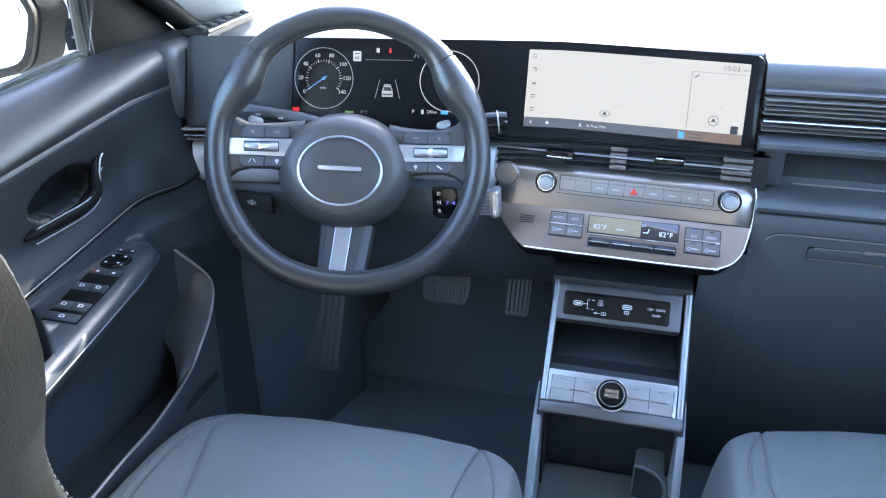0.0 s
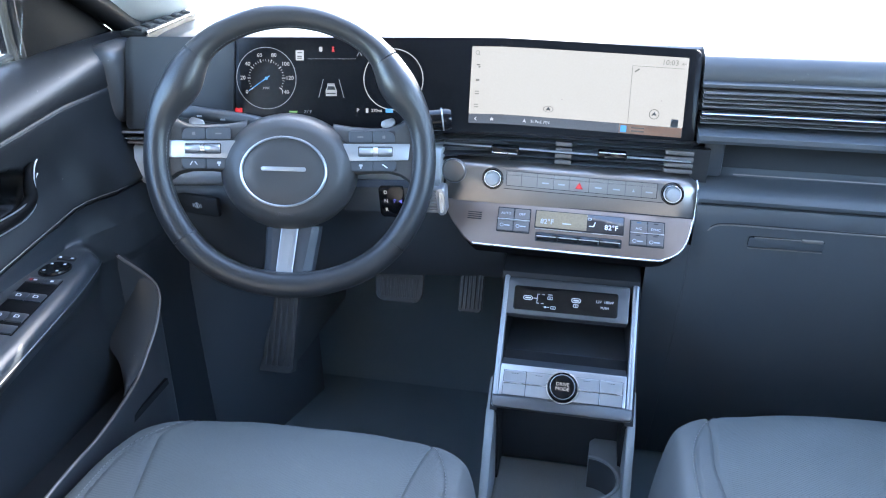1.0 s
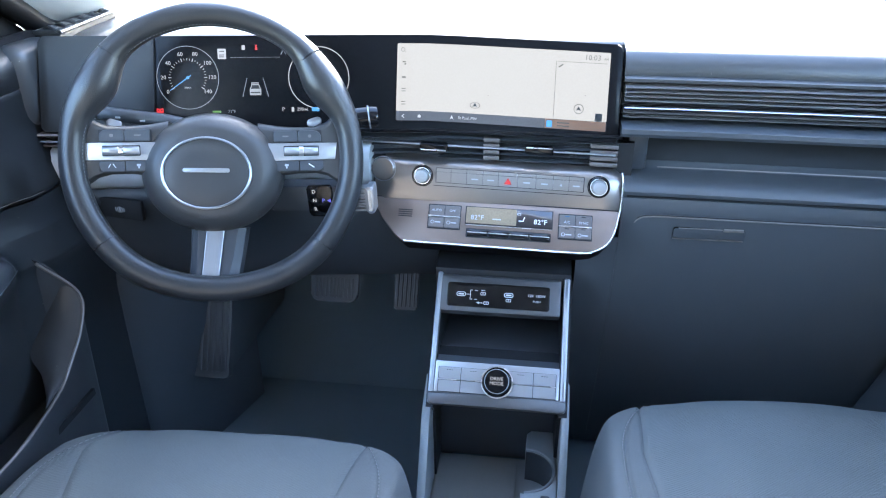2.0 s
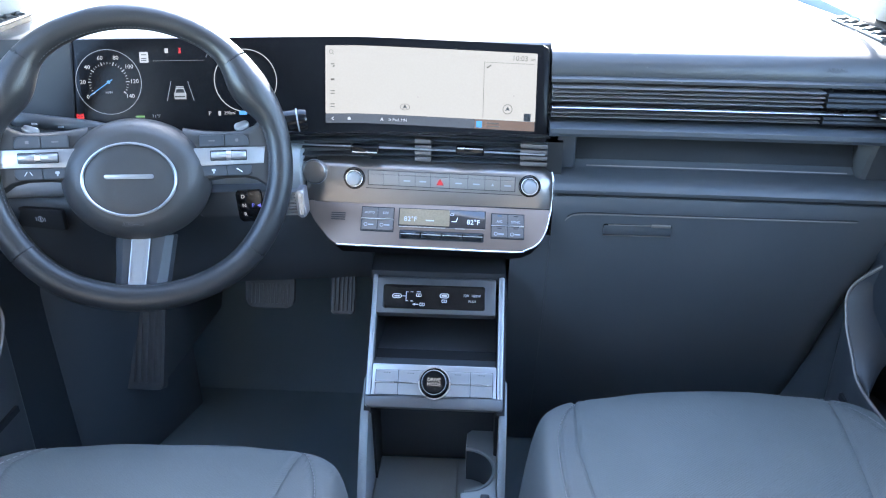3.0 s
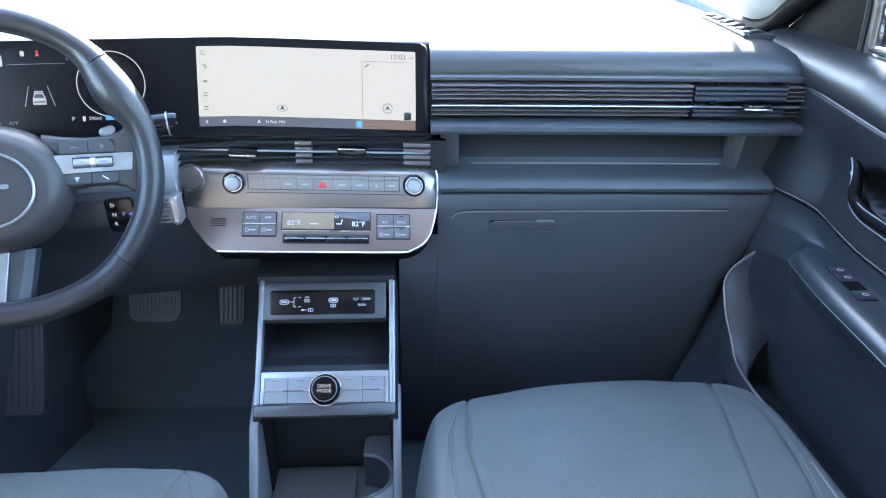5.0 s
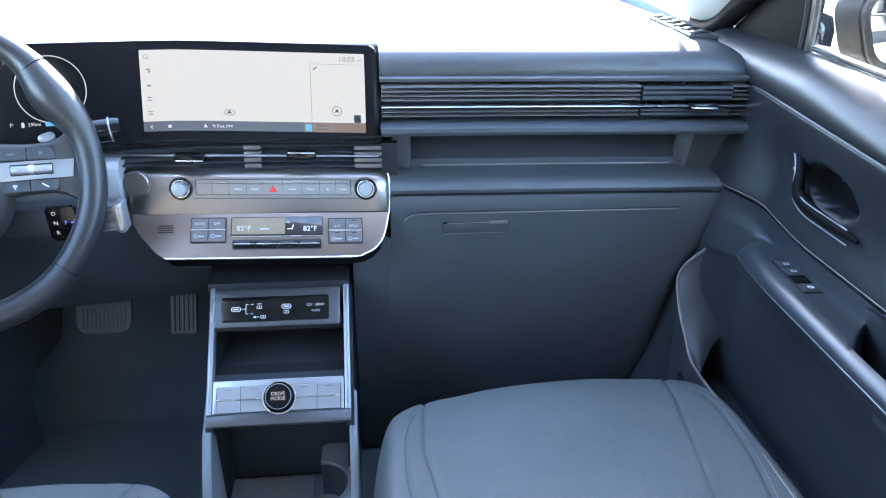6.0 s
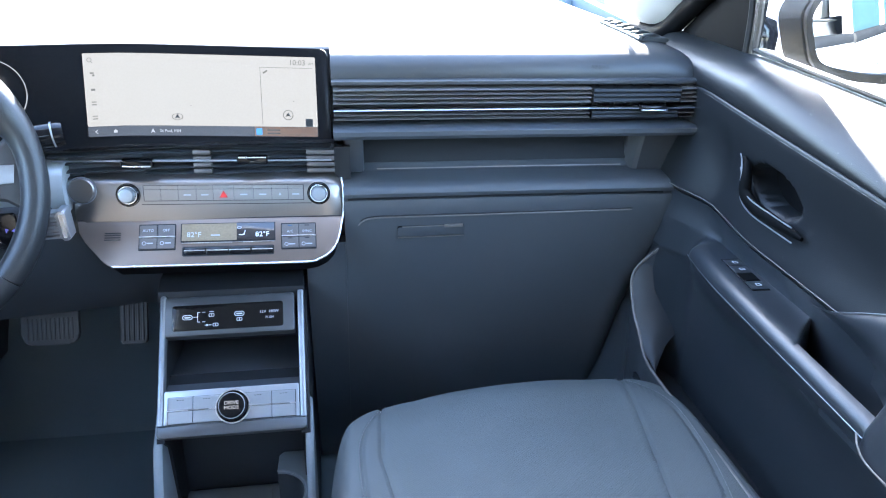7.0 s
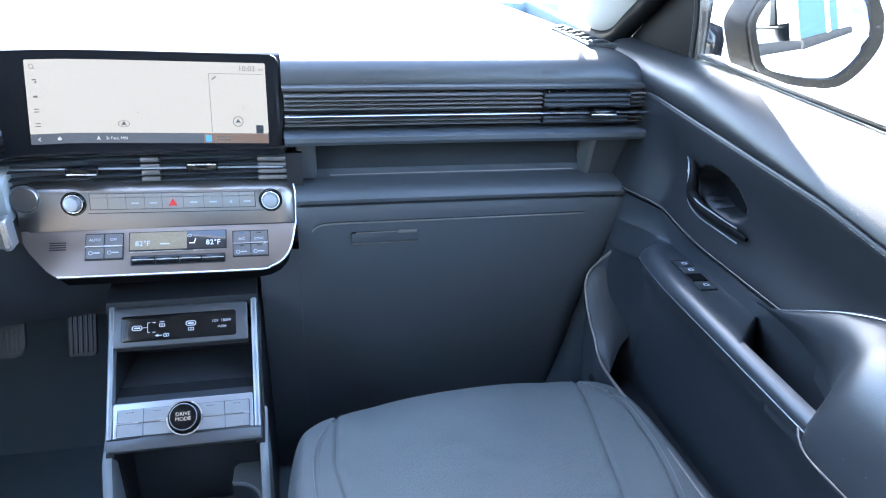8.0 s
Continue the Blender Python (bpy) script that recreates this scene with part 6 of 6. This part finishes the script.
# ---- outside: mirrors, own bodywork, a parked car ----
def mirror(s, dy):
    t = thing("door_mirror", "dark outside door mirror with a dusty rim", "door mirror", "door mirrors")
    n = Vector((-s * 0.383, -0.924, 0.033)).normalized()
    ax = Vector((0, 0, 1)).cross(n).normalized()
    ay = n.cross(ax)
    M = Matrix(((ax.x, ay.x, n.x, s * 0.985), (ax.y, ay.y, n.y, 0.2 + dy), (ax.z, ay.z, n.z, 0.818), (0, 0, 0, 1)))
    shape = [(-0.091, 0.042), (-0.102, 0.008), (-0.092, -0.030), (-0.079, -0.062), (-0.058, -0.078), (-0.015, -0.086), (0.026, -0.088), (0.056, -0.082), (0.081, -0.056), (0.100, -0.014), (0.093, 0.026), (0.068, 0.066), (0.0, 0.084), (-0.060, 0.080)]
    outer = [(s * q.x, q.y) for q in spline([(x, y, 0) for x, y in shape] + [(*shape[0], 0)], 5)[:-1]][::s]
    inner = [(x * 0.86 - s * 0.004, y * 0.85 + 0.001) for x, y in outer]
    part("rim", prism(outer, -0.010, 0.010, 0.006, M, hole=inner), DUSTY, t, "dusty dark grey mirror rim")
    def back_ring(d, q):
        return [M @ V(x * q, y * q, d) + V(s * 0.62 * d, 0, 0) for x, y in outer]

    part("cheek", loft([back_ring(-0.009, 0.99), back_ring(-0.03, 1.0), back_ring(-0.055, 1.0)]), DUSTY, t, "dusty grey inner cheek")
    part("housing", loft([back_ring(-0.0555, 1.015), back_ring(-0.08, 0.97), back_ring(-0.105, 0.82), back_ring(-0.125, 0.5)]), WHITE, t, "white painted mirror housing")
    gl = part("glass", prism([(x * 0.88 - s * 0.006, y * 0.86 + 0.001) for x, y in outer], -0.006, 0.0, 0.0, M), MIRROR, t, "silvered mirror glass")
    foot = []
    for x, y0, y1, z0, z1 in ((0.742, 0.22, 0.34, 0.785, 0.838), (0.79, 0.225, 0.33, 0.779, 0.834), (0.832, 0.235, 0.32, 0.776, 0.824), (0.86, 0.25, 0.31, 0.770, 0.815)):
        foot.append([(s * x, y0 + dy, z0), (s * x, y0 + dy, z1 - 0.02), (s * x, y0 + 0.012 + dy, z1), (s * x, y1 + dy, z1), (s * x, y1 + dy, z0)])
    part("foot", loft(foot), GLOSS, t, "black mirror foot")
    part("foot_seam", tube([(s * x, y - 0.003 + dy, z) for x, y, z in ((0.75, 0.22, 0.822), (0.79, 0.225, 0.812), (0.83, 0.235, 0.795))], 0.002, 6), DARK, t)
    if s > 0:
        text("warning_line", "OBJECTS IN MIRROR ARE", 0.0085, M @ T(-0.036, -0.046, 0.0012), DUSTY, gl)
        text("warning_line", "CLOSER THAN THEY APPEAR", 0.0085, M @ T(-0.024, -0.058, 0.0012), DUSTY, gl)
    return t


mirror(1, 0.0)
mirror(-1, -0.175)
for s in (-1, 1):
    q = thing("rear_body_side", "white rear body side of the same car", "car body", "rear body sides", "structure")
    part("panel", loft([[(s * 0.79, y, 0.712), (s * 0.85, y, 0.68), (s * (0.875 - d), y, 0.55), (s * (0.87 - d), y, 0.2), (s * 0.84, y, -0.12), (s * 0.80, y, -0.12)] for y, d in ((-1.06, 0), (-1.5, 0), (-2.0, 0), (-2.5, 0.02), (-2.9, 0.09))]), WHITE, q)
    part("belt_line", tube([(s * 0.792, y, 0.714) for y in (-1.05, -1.5, -2.0, -2.5)], 0.013, 10, flat=1.7), BELT, q, "black belt moulding")
    for y0, y1 in ((-1.02, -1.06), (-1.72, -1.80)):
        part("window_post", loft([[(s * 0.792, y, 0.725), (s * 0.662, y, 1.20), (s * 0.64, y, 1.20), (s * 0.77, y, 0.725)] for y in (y0, y1)]), WHITE, q, "white window post")
    for y0, y1 in ((-1.065, -1.715), (-1.805, -2.10)):
        part("side_glass", loft([[(s * 0.788, y, 0.725), (s * 0.658, y, 1.20), (s * 0.65, y, 1.20), (s * 0.78, y, 0.725)] for y in (y0, y1)]), WINDOW, q, "rear side glass coloured like reflected sky")
    part("roof_rail", tube([(s * 0.64, y, 1.235) for y in (0.0, -0.8, -1.6, -2.4)], 0.03, 8), WHITE, q)
    part("wheel_arch", tube([(s * 0.872, -2.0 + 0.36 * math.cos(a), -0.06 + 0.36 * math.sin(a)) for a in (math.pi * k / 16 for k in range(17))], 0.02, 8), RUBBER, q, "black wheel arch trim")
    part("tail_panel", loft([[(s * 0.79, y, 0.712), (s * z, y, 1.22), (s * (z - 0.04), y, 1.22), (s * 0.75, y, 0.712)] for y, z in ((-2.105, 0.66), (-2.4, 0.64), (-2.85, 0.56))]), WHITE, q)


def parked_car(x, y, turn, paint, label):
    t = thing("parked_car", label, "car")
    M = T(x, y, GROUND_Z) @ Matrix.Rotation(turn, 4, "Z")
    side = [(-2.1, 0.35), (-2.15, 0.62), (-1.95, 0.85), (-1.0, 0.95), (-0.45, 1.42), (0.95, 1.46), (1.75, 1.0), (2.1, 0.92), (2.15, 0.4), (2.0, 0.28), (-1.9, 0.28)]
    rings = [[M @ V(w * (1.0 if z < 0.9 else 0.86), yy, z) for yy, z in side] for w in (-0.88, -0.82, 0.82, 0.88)]
    b = loft(rings)
    part("body", b, paint, t)
    part("glasshouse", loft([[M @ V(w, yy, z) for yy, z in ((-0.92, 0.97), (-0.46, 1.36), (0.92, 1.40), (1.60, 1.0))] for w in (-0.80, 0.80)]), BLACKGLASS, t, "dark windows")
    for wy in (-1.3, 1.35):
        for wx in (-0.82, 0.82):
            wl = part("wheel", lathe([(0.20, -0.10), (0.33, -0.10), (0.34, 0.0), (0.33, 0.10), (0.20, 0.10)], 28, M @ T(wx, wy, 0.34) @ Matrix.Rotation(radians(90), 4, "Y")), RUBBER, t)
            part("rim", lathe([(0.20, -0.085), (0.10, -0.06), (0.0, -0.07), (0.0, 0.07), (0.10, 0.06), (0.20, 0.085)], 28, M @ T(wx, wy, 0.34) @ Matrix.Rotation(radians(90), 4, "Y")), SILVER, wl)
    return t


parked_car(0.92, -11.5, 0.1, BLUE, "blue car parked behind on the lot")
